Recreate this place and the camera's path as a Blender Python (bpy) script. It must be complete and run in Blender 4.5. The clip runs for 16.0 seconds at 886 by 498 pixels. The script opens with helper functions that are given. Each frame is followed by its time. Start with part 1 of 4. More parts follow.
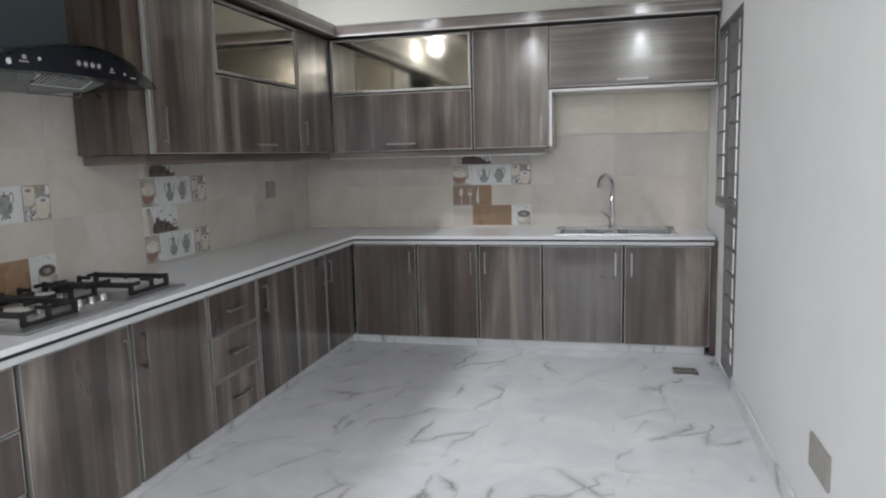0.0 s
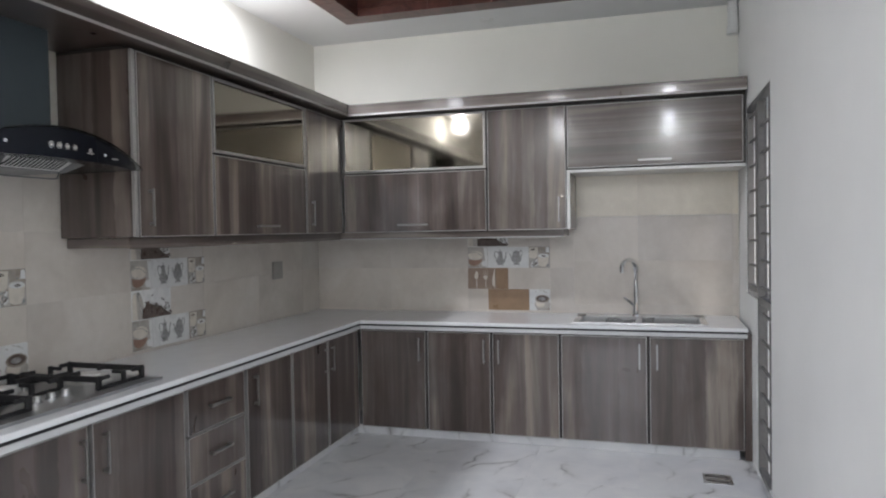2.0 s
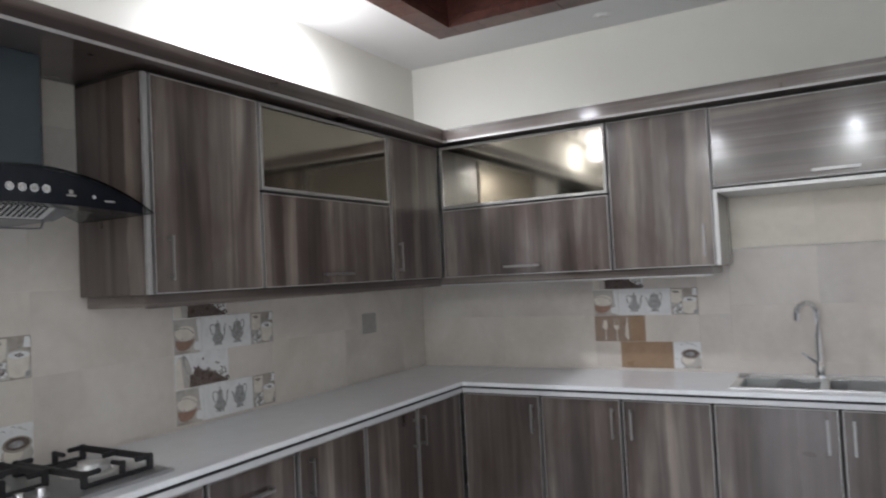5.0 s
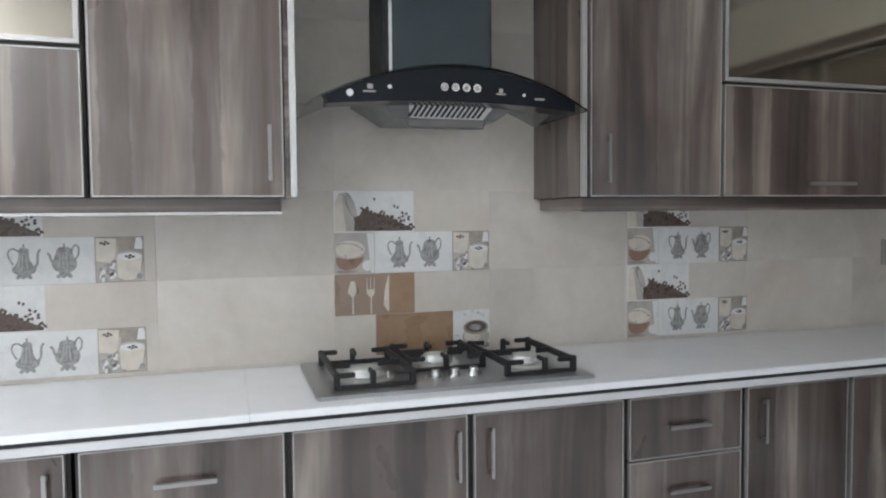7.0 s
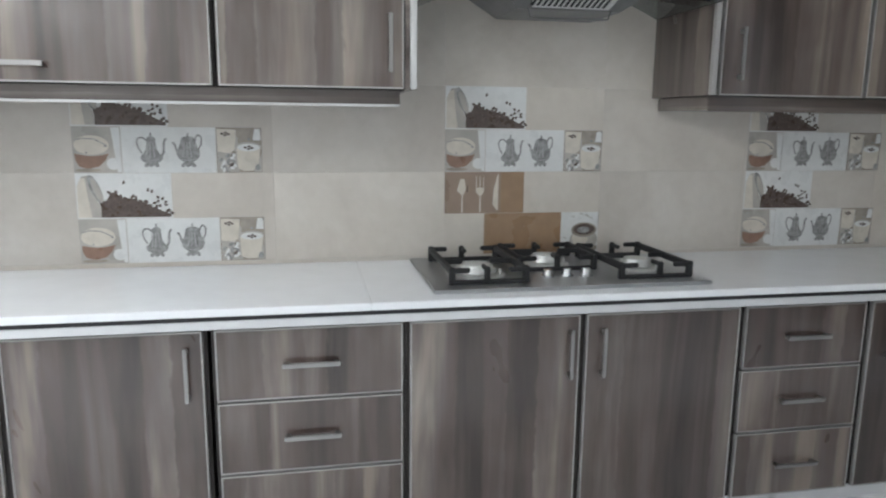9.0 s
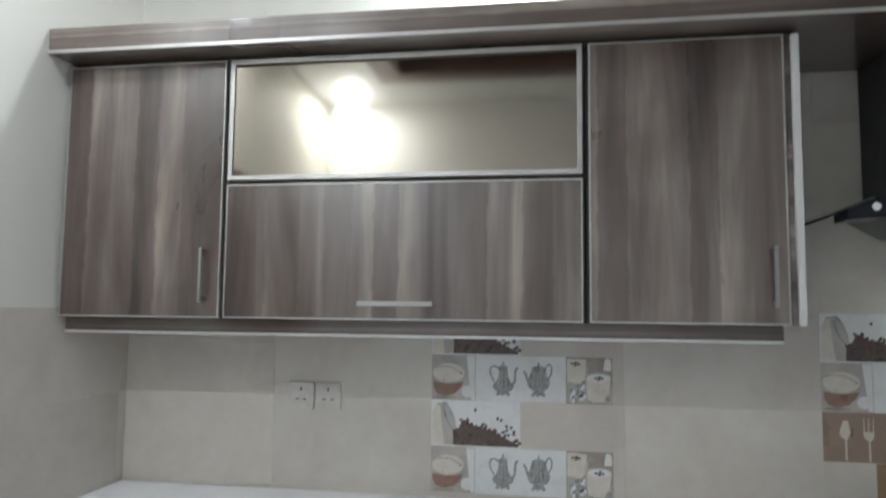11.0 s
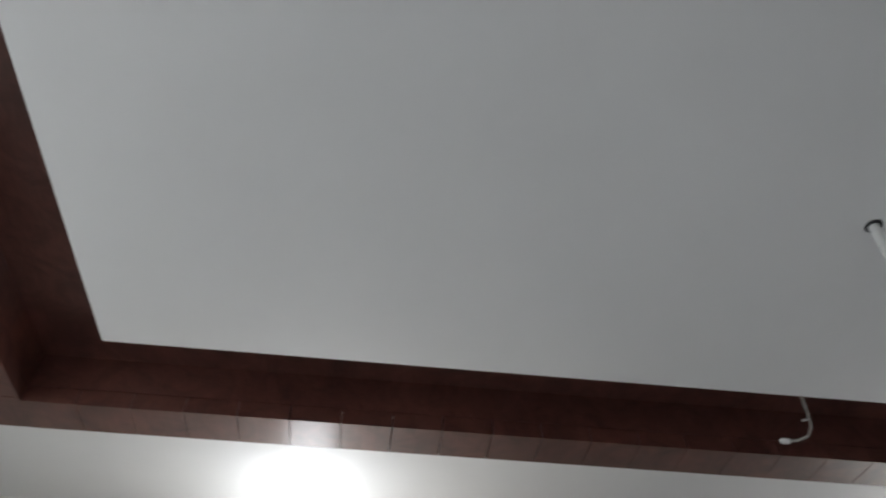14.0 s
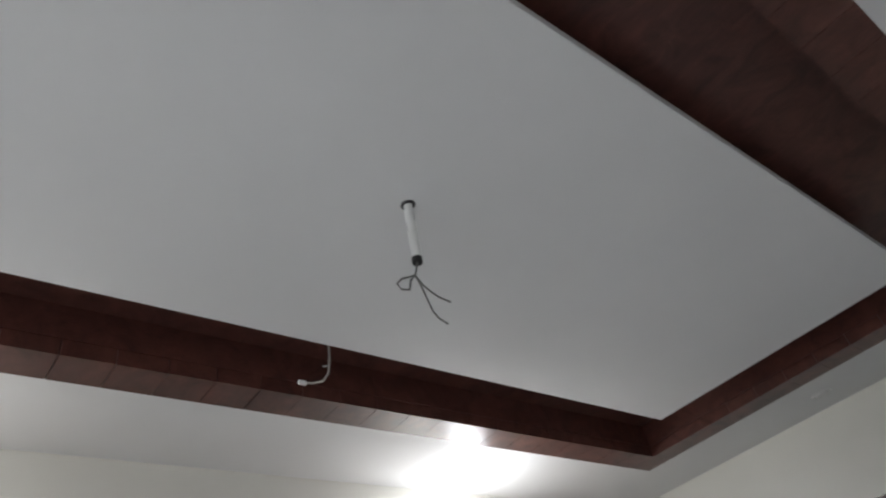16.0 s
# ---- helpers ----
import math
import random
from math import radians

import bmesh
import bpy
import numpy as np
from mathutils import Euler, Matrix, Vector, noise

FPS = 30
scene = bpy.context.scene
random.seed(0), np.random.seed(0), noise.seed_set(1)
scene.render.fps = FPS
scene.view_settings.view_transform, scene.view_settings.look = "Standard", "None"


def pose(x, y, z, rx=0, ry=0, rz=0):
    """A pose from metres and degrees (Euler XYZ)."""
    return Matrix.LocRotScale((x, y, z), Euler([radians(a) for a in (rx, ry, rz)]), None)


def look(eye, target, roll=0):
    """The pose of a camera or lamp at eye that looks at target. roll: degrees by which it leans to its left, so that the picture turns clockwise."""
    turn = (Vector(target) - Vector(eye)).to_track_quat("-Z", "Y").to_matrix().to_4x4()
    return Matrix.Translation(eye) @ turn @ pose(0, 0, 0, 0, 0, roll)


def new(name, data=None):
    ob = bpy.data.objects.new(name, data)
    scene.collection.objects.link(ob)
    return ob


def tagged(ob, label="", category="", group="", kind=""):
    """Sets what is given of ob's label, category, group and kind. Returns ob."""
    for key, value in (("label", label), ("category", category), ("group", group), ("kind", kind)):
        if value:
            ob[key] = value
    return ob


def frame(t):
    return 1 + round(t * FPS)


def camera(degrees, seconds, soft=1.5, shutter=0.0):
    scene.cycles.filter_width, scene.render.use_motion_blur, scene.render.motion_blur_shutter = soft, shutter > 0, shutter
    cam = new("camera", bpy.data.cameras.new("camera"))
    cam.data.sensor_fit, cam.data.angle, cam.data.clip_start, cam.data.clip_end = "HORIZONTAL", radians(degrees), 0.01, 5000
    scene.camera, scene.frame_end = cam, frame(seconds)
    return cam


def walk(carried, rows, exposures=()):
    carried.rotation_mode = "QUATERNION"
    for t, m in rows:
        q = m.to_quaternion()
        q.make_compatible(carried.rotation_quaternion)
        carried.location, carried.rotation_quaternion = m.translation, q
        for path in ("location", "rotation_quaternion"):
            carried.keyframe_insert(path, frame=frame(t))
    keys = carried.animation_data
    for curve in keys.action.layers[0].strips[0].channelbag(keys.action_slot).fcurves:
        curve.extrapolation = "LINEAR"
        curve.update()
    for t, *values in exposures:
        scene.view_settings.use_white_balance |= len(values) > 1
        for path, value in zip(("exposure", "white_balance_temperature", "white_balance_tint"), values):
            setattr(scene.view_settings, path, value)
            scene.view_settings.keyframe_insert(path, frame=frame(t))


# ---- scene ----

# ---- camera ----
cam = camera(64.6, 16.0, soft=2.0, shutter=0.3)
PATH = [
    (0, (2.409, -5.260, 1.338), (1.935, -3.335, 1.072), -1.5),
    (0.5, (2.387, -5.249, 1.350), (1.955, -3.307, 1.144), -1.3),
    (1, (2.383, -5.238, 1.356), (2.034, -3.278, 1.169), -1.1),
    (1.5, (2.427, -5.118, 1.367), (1.986, -3.173, 1.220), -2.2),
    (2, (2.495, -4.968, 1.384), (1.925, -3.052, 1.330), -1.0),
    (2.5, (2.542, -4.809, 1.393), (1.997, -2.885, 1.345), -1.6),
    (3, (2.500, -4.626, 1.405), (1.885, -2.723, 1.380), -0.1),
    (3.2, (2.488, -4.522, 1.400), (1.907, -2.609, 1.365), -0.3),
    (5.3, (2.523, -4.021, 1.396), (1.368, -2.392, 1.509), -2.5),
    (5.5, (2.473, -3.939, 1.402), (1.182, -2.417, 1.528), -2.1),
    (6, (2.457, -3.809, 1.39), (0.771, -2.74, 1.51), -1.1),
    (6.5, (2.522, -3.677, 1.347), (0.642, -2.996, 1.372), -0.0),
    (7, (2.547, -3.651, 1.32), (0.638, -3.063, 1.221), -0.5),
    (7.5, (2.544, -3.659, 1.315), (0.624, -3.111, 1.202), -1.4),
    (8, (2.494, -3.649, 1.297), (0.574, -3.121, 1.107), -1.2),
    (8.2, (2.525, -3.661, 1.28), (0.611, -3.143, 1.016), -0.7),
    (10.3, (2.404, -4.061, 1.325), (0.416, -4.138, 1.112), 0.9),
    (10.5, (2.393, -4.097, 1.343), (0.411, -4.34, 1.242), 0.2),
    (11, (2.386, -4.107, 1.412), (0.418, -4.419, 1.581), 0.6),
    (11.5, (2.405, -4.083, 1.445), (0.461, -4.303, 1.859), 1.4),
    (12, (2.483, -4.066, 1.606), (0.593, -4.301, 2.214), 0.5),
    (12.5, (2.465, -4.073, 1.611), (0.773, -4.334, 2.645), 1.8),
    (13, (2.504, -4.085, 1.627), (0.965, -4.308, 2.885), 2.6),
    (13.5, (2.519, -4.058, 1.612), (1.154, -4.185, 3.067), 3.8),
    (14, (2.517, -3.993, 1.604), (1.165, -3.83, 3.069), 0.3),
    (14.5, (2.498, -3.94, 1.575), (1.226, -3.484, 3.05), -1.8),
    (15, (2.518, -3.898, 1.571), (1.332, -3.121, 2.981), -6.4),
    (15.5, (2.537, -3.861, 1.584), (1.397, -2.892, 2.911), -10.5),
    (16, (2.555, -3.83, 1.576), (1.488, -2.685, 2.822), -14.3),
]
walk(cam, [(t, look(eye, target, roll)) for t, eye, target, roll in PATH],
     exposures=[(0, -0.08, 6450, 11), (0.5, -0.13, 6440, 11.5), (1.5, -0.14, 6425, 12.5), (2.5, -0.03, 6420, 13), (3.2, -0.02, 6420, 13), (5.5, 0, 6380, 13), (6.5, 0.38, 6330, 11), (7, 0.43, 6320, 10.5), (8.2, 0.37, 6320, 9.5), (10.3, 0.05, 6280, 7.5), (11, -0.33, 6280, 8), (11.5, -0.93, 6150, 7), (12, -1.40, 6050, 6), (12.5, -1.62, 6050, 6), (13, -1.81, 6200, 8), (13.5, -1.36, 6400, 10), (14, -1.08, 6500, 11), (14.5, -1.23, 6510, 11.3), (15, -1.08, 6525, 11.5), (15.5, -0.83, 6540, 11.8), (16, -0.78, 6550, 12)])

# ---- sizes ----
WX, NY = 3.05, -5.655          # right wall, near wall (hob wall x=0, sink wall y=0)
ZC = 2.823                     # ceiling
H = 0.785                      # worktop
UF, BF, CF = 0.40, 0.58, 0.61  # fronts of wall units, base units, worktop
Z_UP0, Z_UP1 = 1.376, 2.172    # wall unit doors
MOD, MU = 0.1522, 0.1500      # printed tile module, its height and its width

# ---- world and light ----
world = bpy.data.worlds.new("sky_world")
scene.world = world
world.use_nodes = True
wn = world.node_tree.nodes
sky = wn.new("ShaderNodeTexSky")
sky.sky_type, sky.sun_disc = "NISHITA", False
sky.sun_elevation, sky.sun_rotation = radians(37), radians(162)
wn["Background"].inputs[1].default_value = 0.15
world.node_tree.links.new(sky.outputs[0], wn["Background"].inputs[0])


def lamp(name, kind, m, energy, colour, **settings):
    data = bpy.data.lights.new(name, kind)
    data.energy, data.color = energy, colour
    if kind == "SPOT":
        data.spot_size, data.spot_blend, data.shadow_soft_size = settings["spot"], settings["blend"], settings["soft"]
    if kind == "POINT":
        data.shadow_soft_size = settings["soft"]
    if kind == "AREA":
        data.shape, data.size, data.size_y = "RECTANGLE", settings["size"], settings["size_y"]
        data.spread = settings["spread"]
    if kind == "SUN":
        data.angle = settings["angle"]
    ob = new(name, data)
    ob.matrix_world = m
    return ob


COOL = (0.915, 0.955, 1.0)
DOWNLIGHTS = [(0.25, -4.20, 0.95), (0.25, -1.53, 1.45), (1.31, -5.42, 0.75), (2.73, -5.41, 1.15)]
for x, y, power in DOWNLIGHTS:
    lamp("downlight_lamp", "AREA", pose(x, y, ZC - 0.0135), 20 * power, COOL, size=0.06, size_y=0.06, spread=radians(172))
    # added fill with no fitting, hung lower to brighten ceiling and upper walls
    lamp("downlight_fill", "POINT", pose(x, y, ZC - 0.17), 6.2 * power, COOL, soft=0.09)
# hazy sun on the yard past the grille
lamp("sun", "SUN", look((0.25, -0.75, 0.6), (0, 0, 0)), 1.5, (1.0, 0.97, 0.92), angle=radians(14))
# daylight from the next room through the doorway behind the walk
lamp("doorway_daylight", "AREA", look((2.0, NY - 0.62, 1.25), (1.9, 0, 1.0)), 25, (0.90, 0.945, 1.0), size=0.95, size_y=1.9, spread=radians(180))


# ---- materials ----
def mat(name, base, rough=0.5, metal=0.0):
    m = bpy.data.materials.new(name)
    m.use_nodes = True
    b = m.node_tree.nodes["Principled BSDF"]
    b.inputs["Base Color"].default_value = (*base, 1)
    b.inputs["Roughness"].default_value, b.inputs["Metallic"].default_value = rough, metal
    return m, m.node_tree.nodes, m.node_tree.links, b


def ramp(nodes, stops):
    r = nodes.new("ShaderNodeValToRGB")
    while len(r.color_ramp.elements) < len(stops):
        r.color_ramp.elements.new(0.5)
    for e, (p, c) in zip(r.color_ramp.elements, stops):
        e.position, e.color = p, (*c, 1)
    return r


def coords(nodes, links, scale, shift=True):
    """Object coordinates, scaled, each object shifted by its own random amount."""
    tc, mp = nodes.new("ShaderNodeTexCoord"), nodes.new("ShaderNodeMapping")
    mp.inputs["Scale"].default_value = scale
    links.new(tc.outputs["Object"], mp.inputs["Vector"])
    if shift:
        oi, mu = nodes.new("ShaderNodeObjectInfo"), nodes.new("ShaderNodeMath")
        mu.operation = "MULTIPLY"
        mu.inputs[1].default_value = 37.0
        links.new(oi.outputs["Random"], mu.inputs[0])
        cb = nodes.new("ShaderNodeCombineXYZ")
        for k in range(3):
            links.new(mu.outputs[0], cb.inputs[k])
        links.new(cb.outputs[0], mp.inputs["Location"])
    return mp.outputs[0]


def noise_tex(nodes, links, vec, scale, detail=4, rough=0.55, dist=0.0):
    n = nodes.new("ShaderNodeTexNoise")
    n.inputs["Scale"].default_value, n.inputs["Detail"].default_value = scale, detail
    n.inputs["Roughness"].default_value, n.inputs["Distortion"].default_value = rough, dist
    links.new(vec, n.inputs["Vector"])
    return n.outputs[0]


def bump(nodes, links, b, height, strength, dist=0.002):
    n = nodes.new("ShaderNodeBump")
    n.inputs["Strength"].default_value, n.inputs["Distance"].default_value = strength, dist
    links.new(height, n.inputs["Height"])
    links.new(n.outputs[0], b.inputs["Normal"])


def mix(nodes, links, fac, a, b_, mode="MIX"):
    n = nodes.new("ShaderNodeMix")
    n.data_type, n.blend_type = "RGBA", mode
    for sock, val in ((n.inputs["Factor"], fac), (n.inputs["A"], a), (n.inputs["B"], b_)):
        if isinstance(val, (int, float)):
            sock.default_value = val
        elif isinstance(val, tuple):
            sock.default_value = (*val, 1)
        else:
            links.new(val, sock)
    return n.outputs["Result"]


def wood_laminate(name, along):
    """Grey-brown laminate printed as narrow sawn bands, its grain along z or along the board."""
    m, n, l, b = mat(name, (0.2, 0.17, 0.15), 0.3)
    upright = along == "z"
    k = (8.5, 8.5, 0.7) if upright else (0.6, 0.6, 14)
    f = (38, 38, 2.2) if upright else (2.0, 2.0, 50)
    vec = coords(n, l, (1, 1, 1))
    wide = noise_tex(n, l, coords(n, l, k), 1.0, 4.0, 0.55, 0.5)
    fine = noise_tex(n, l, coords(n, l, f), 1.0, 3, 0.6, 0.5)
    blot = noise_tex(n, l, coords(n, l, (3.2, 3.2, 2.0)), 1.0, 3, 0.6, 0.6)
    ragged = noise_tex(n, l, coords(n, l, (30, 30, 12) if upright else (12, 12, 30)), 1.0, 4, 0.65)

    def calc(op, p, q):
        node = n.new("ShaderNodeMath")
        node.operation = op
        for sock, v in zip(node.inputs, (p, q)):
            if isinstance(v, (int, float)):
                sock.default_value = v
            else:
                l.new(v, sock)
        return node.outputs[0]
    # bands of uneven width across the board, their edges ragged
    sep = n.new("ShaderNodeSeparateXYZ")
    l.new(vec, sep.inputs[0])
    across = calc("ADD", sep.outputs[0], sep.outputs[1]) if upright else sep.outputs[2]
    across = calc("ADD", calc("MULTIPLY", across, 12.0 if upright else 26.0), calc("MULTIPLY", ragged, 0.36))
    band = n.new("ShaderNodeTexVoronoi")
    band.voronoi_dimensions, band.feature = "1D", "SMOOTH_F1"
    band.inputs["Smoothness"].default_value = 0.22
    band.inputs["Scale"].default_value = 1.0
    l.new(across, band.inputs["W"])
    tone = n.new("ShaderNodeSeparateColor")
    l.new(band.outputs["Color"], tone.inputs[0])
    fac = calc("ADD", calc("MULTIPLY", calc("SUBTRACT", tone.outputs[0], 0.5), 0.20), calc("ADD", calc("MULTIPLY", calc("SUBTRACT", wide, 0.5), 0.9), 0.515))
    r1 = ramp(n, [(0.32, (0.044, 0.0295, 0.0245)), (0.45, (0.090, 0.066, 0.056)), (0.55, (0.127, 0.100, 0.0875)), (0.61, (0.172, 0.140, 0.123)), (0.72, (0.29, 0.247, 0.208))])
    l.new(fac, r1.inputs[0])
    r2 = ramp(n, [(0.3, (0.78, 0.765, 0.75)), (0.6, (1, 1, 1))])
    l.new(fine, r2.inputs[0])
    r3 = ramp(n, [(0.36, (0.66, 0.58, 0.55)), (0.62, (1.0, 1.0, 1.0))])
    l.new(blot, r3.inputs[0])
    c = mix(n, l, 0.75, mix(n, l, 0.5, r1.outputs[0], r2.outputs[0], "MULTIPLY"), r3.outputs[0], "MULTIPLY")
    l.new(c, b.inputs["Base Color"])
    rr = ramp(n, [(0.3, (0.27, 0.27, 0.27)), (0.7, (0.36, 0.36, 0.36))])
    l.new(blot, rr.inputs[0])
    l.new(rr.outputs[0], b.inputs["Roughness"])
    b.inputs["Coat Weight"].default_value, b.inputs["Coat Roughness"].default_value = 0.9, 0.085
    b.inputs["Specular IOR Level"].default_value = 0.5
    bump(n, l, b, fine, 0.03, 0.0006)
    return m


def cream_tile(name, tint):
    m, n, l, b = mat(name, (0.6, 0.56, 0.48), 0.28)
    big = noise_tex(n, l, coords(n, l, (1, 1, 1)), 2.6, 4, 0.6, 0.5)
    small = noise_tex(n, l, coords(n, l, (1, 1, 1)), 22, 5, 0.65)
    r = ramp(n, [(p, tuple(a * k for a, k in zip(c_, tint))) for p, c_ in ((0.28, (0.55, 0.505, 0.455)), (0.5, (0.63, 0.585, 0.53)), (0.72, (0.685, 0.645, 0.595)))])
    l.new(big, r.inputs[0])
    r2 = ramp(n, [(0.35, (0.94, 0.935, 0.93)), (0.65, (1, 1, 1))])
    l.new(small, r2.inputs[0])
    each = n.new("ShaderNodeObjectInfo")
    r4 = ramp(n, [(0.0, (0.93, 0.93, 0.935)), (1.0, (1.03, 1.02, 1.0))])
    l.new(each.outputs["Random"], r4.inputs[0])
    c = mix(n, l, 0.8, r.outputs[0], r2.outputs[0], "MULTIPLY")
    l.new(mix(n, l, 1.0, c, r4.outputs[0], "MULTIPLY"), b.inputs["Base Color"])
    bump(n, l, b, small, 0.04, 0.001)
    return m


def marble_tile():
    m, n, l, b = mat("white_veined_marble_tile", (0.8, 0.8, 0.8), 0.07)
    vec = coords(n, l, (1, 1, 1))
    warp = n.new("ShaderNodeTexNoise")
    warp.inputs["Scale"].default_value, warp.inputs["Detail"].default_value = 2.2, 5
    l.new(vec, warp.inputs["Vector"])
    vm = n.new("ShaderNodeVectorMath")
    vm.operation = "MULTIPLY_ADD"
    vm.inputs[1].default_value = (0.42, 0.42, 0.42)
    l.new(warp.outputs["Color"], vm.inputs[0])
    l.new(vec, vm.inputs[2])
    sc = n.new("ShaderNodeMapping")
    sc.vector_type = "TEXTURE"
    sc.inputs["Rotation"].default_value = (0, 0, radians(64))
    sc.inputs["Scale"].default_value = (0.72, 0.25, 1)
    l.new(vm.outputs[0], sc.inputs["Vector"])
    vo = n.new("ShaderNodeTexVoronoi")
    vo.feature = "DISTANCE_TO_EDGE"
    vo.inputs["Scale"].default_value = 1.0
    l.new(sc.outputs[0], vo.inputs["Vector"])
    veins = ramp(n, [(0.0, (1, 1, 1)), (0.014, (0.5, 0.5, 0.5)), (0.05, (0.13, 0.13, 0.13)), (0.14, (0, 0, 0))])
    l.new(vo.outputs["Distance"], veins.inputs[0])
    gate = ramp(n, [(0.48, (0, 0, 0)), (0.66, (1, 1, 1))])
    l.new(noise_tex(n, l, vec, 3.1, 2), gate.inputs[0])
    v = mix(n, l, 1.0, veins.outputs[0], gate.outputs[0], "MULTIPLY")
    cloud = ramp(n, [(0.35, (0.70, 0.71, 0.73)), (0.65, (0.82, 0.82, 0.82))])
    l.new(noise_tex(n, l, vec, 3.4, 5, 0.6, 0.6), cloud.inputs[0])
    l.new(mix(n, l, v, cloud.outputs[0], (0.30, 0.295, 0.30)), b.inputs["Base Color"])
    return m


def wall_paint(name, base):
    m, n, l, b = mat(name, base, 0.6)
    vec = coords(n, l, (1, 1, 1), False)
    big = ramp(n, [(0.3, tuple(c * 0.94 for c in base)), (0.7, base)])
    l.new(noise_tex(n, l, vec, 1.3, 4), big.inputs[0])
    l.new(big.outputs[0], b.inputs["Base Color"])
    bump(n, l, b, noise_tex(n, l, vec, 90, 3), 0.06, 0.001)
    return m


def red_wood():
    m, n, l, b = mat("dark_red_stained_wood", (0.06, 0.02, 0.015), 0.34)
    g = noise_tex(n, l, coords(n, l, (6, 6, 6), False), 1.5, 5, 0.6, 1.2)
    f = noise_tex(n, l, coords(n, l, (5, 70, 70), False), 1.0, 4, 0.6, 0.3)
    r = ramp(n, [(0.3, (0.060, 0.023, 0.018)), (0.7, (0.145, 0.054, 0.040))])
    l.new(g, r.inputs[0])
    r2 = ramp(n, [(0.3, (0.7, 0.7, 0.7)), (0.7, (1, 1, 1))])
    l.new(f, r2.inputs[0])
    l.new(mix(n, l, 0.7, r.outputs[0], r2.outputs[0], "MULTIPLY"), b.inputs["Base Color"])
    bump(n, l, b, f, 0.05, 0.001)
    return m


def speckled(name, base, rough, metal=0.0, scale=40, spread=0.12, rspread=0.08):
    """A near-plain surface with faint mottling in colour and gloss."""
    m, n, l, b = mat(name, base, rough, metal)
    t = noise_tex(n, l, coords(n, l, (1, 1, 1)), scale, 4)
    r = ramp(n, [(0.3, tuple(c * (1 - spread) for c in base)), (0.7, tuple(min(1, c * (1 + spread * 0.4)) for c in base))])
    l.new(t, r.inputs[0])
    l.new(r.outputs[0], b.inputs["Base Color"])
    q = ramp(n, [(0.3, (rough,) * 3), (0.7, (min(1, rough + rspread),) * 3)])
    l.new(noise_tex(n, l, coords(n, l, (1, 1, 1)), scale * 0.4, 3), q.inputs[0])
    l.new(q.outputs[0], b.inputs["Roughness"])
    return m


def brushed(name, base, rough):
    m, n, l, b = mat(name, base, rough, 1.0)
    t = noise_tex(n, l, coords(n, l, (2, 2, 2)), 1.0, 2)
    r = ramp(n, [(0.3, (rough * 0.8,) * 3), (0.7, (rough * 1.3,) * 3)])
    l.new(t, r.inputs[0])
    l.new(r.outputs[0], b.inputs["Roughness"])
    return m


def clear_glass(name, tint):
    m, n, l, b = mat(name, tint, 0.02)
    b.inputs["Transmission Weight"].default_value, b.inputs["IOR"].default_value = 1.0, 1.45
    return m


def glow(name, colour, strength):
    m, n, l, b = mat(name, colour, 0.5)
    b.inputs["Emission Color"].default_value = (*colour, 1)
    b.inputs["Emission Strength"].default_value = strength
    return m


LAMINATE = wood_laminate("grey_brown_laminate", "z")
CORNICE = wood_laminate("grey_brown_laminate_board", "u")
TILE = cream_tile("cream_wall_tile", (1, 1, 1))
# the cream tile in a lighter, slightly yellower tint
PALE_TILE = cream_tile("pale_cream_wall_tile", (1.19, 1.19, 1.12))
MARBLE = marble_tile()
WHITE_WALL = wall_paint("white_wall_paint", (0.85, 0.855, 0.845))
CREAM_WALL = wall_paint("off_white_wall_paint", (0.78, 0.77, 0.71))
CEILING = wall_paint("white_ceiling_paint", (0.80, 0.81, 0.81))
RED_WOOD = red_wood()
ALU = speckled("satin_aluminium", (0.42, 0.405, 0.39), 0.34, 0.5, 30, 0.05)
HANDLE = brushed("satin_steel_handle", (0.34, 0.33, 0.32), 0.34)
PALE_TRIM = speckled("pale_grey_edge_band", (0.64, 0.635, 0.62), 0.3, 0.25, 20, 0.05)
CHROME = speckled("chrome", (0.82, 0.82, 0.83), 0.06, 1.0, 30, 0.04, 0.04)
STEEL = brushed("brushed_steel", (0.64, 0.64, 0.64), 0.26)
# near-black board: the shade inside the cabinet gaps is put into its colour
DARK = speckled("gap_shade_board", (0.032, 0.025, 0.022), 0.5)
BLACK_RUBBER = speckled("black_groove", (0.015, 0.015, 0.016), 0.5)
COUNTER = speckled("white_quartz", (0.85, 0.86, 0.875), 0.075, 0.0, 12, 0.03, 0.04)
# the white worktop stone, greyed to carry the shade on its front edge
EDGE_STRIP = speckled("shaded_stone_edge", (0.62, 0.625, 0.63), 0.16, 0.0, 12, 0.04, 0.04)
GROUT = speckled("pale_grout", (0.75, 0.75, 0.74), 0.5)
BRONZE_GLASS = speckled("bronze_mirror_glass", (0.29, 0.262, 0.22), 0.06, 1.0, 3, 0.05, 0.02)
BLACK_GLASS = speckled("black_glass", (0.009, 0.0105, 0.015), 0.12, 0.0, 12, 0.05, 0.01)
SMOKED = clear_glass("smoked_hood_glass", (0.42, 0.47, 0.48))
BLACK_GLASS.node_tree.nodes["Principled BSDF"].inputs["Specular IOR Level"].default_value = 0.22
BLUE_STEEL = speckled("dark_blue_grey_chimney", (0.055, 0.070, 0.080), 0.20, 0.3, 8, 0.05, 0.01)
HOB_STEEL = brushed("satin_hob_steel", (0.50, 0.51, 0.52), 0.42)
HOUSING = speckled("grey_painted_housing", (0.20, 0.20, 0.20), 0.35, 0.4, 20)
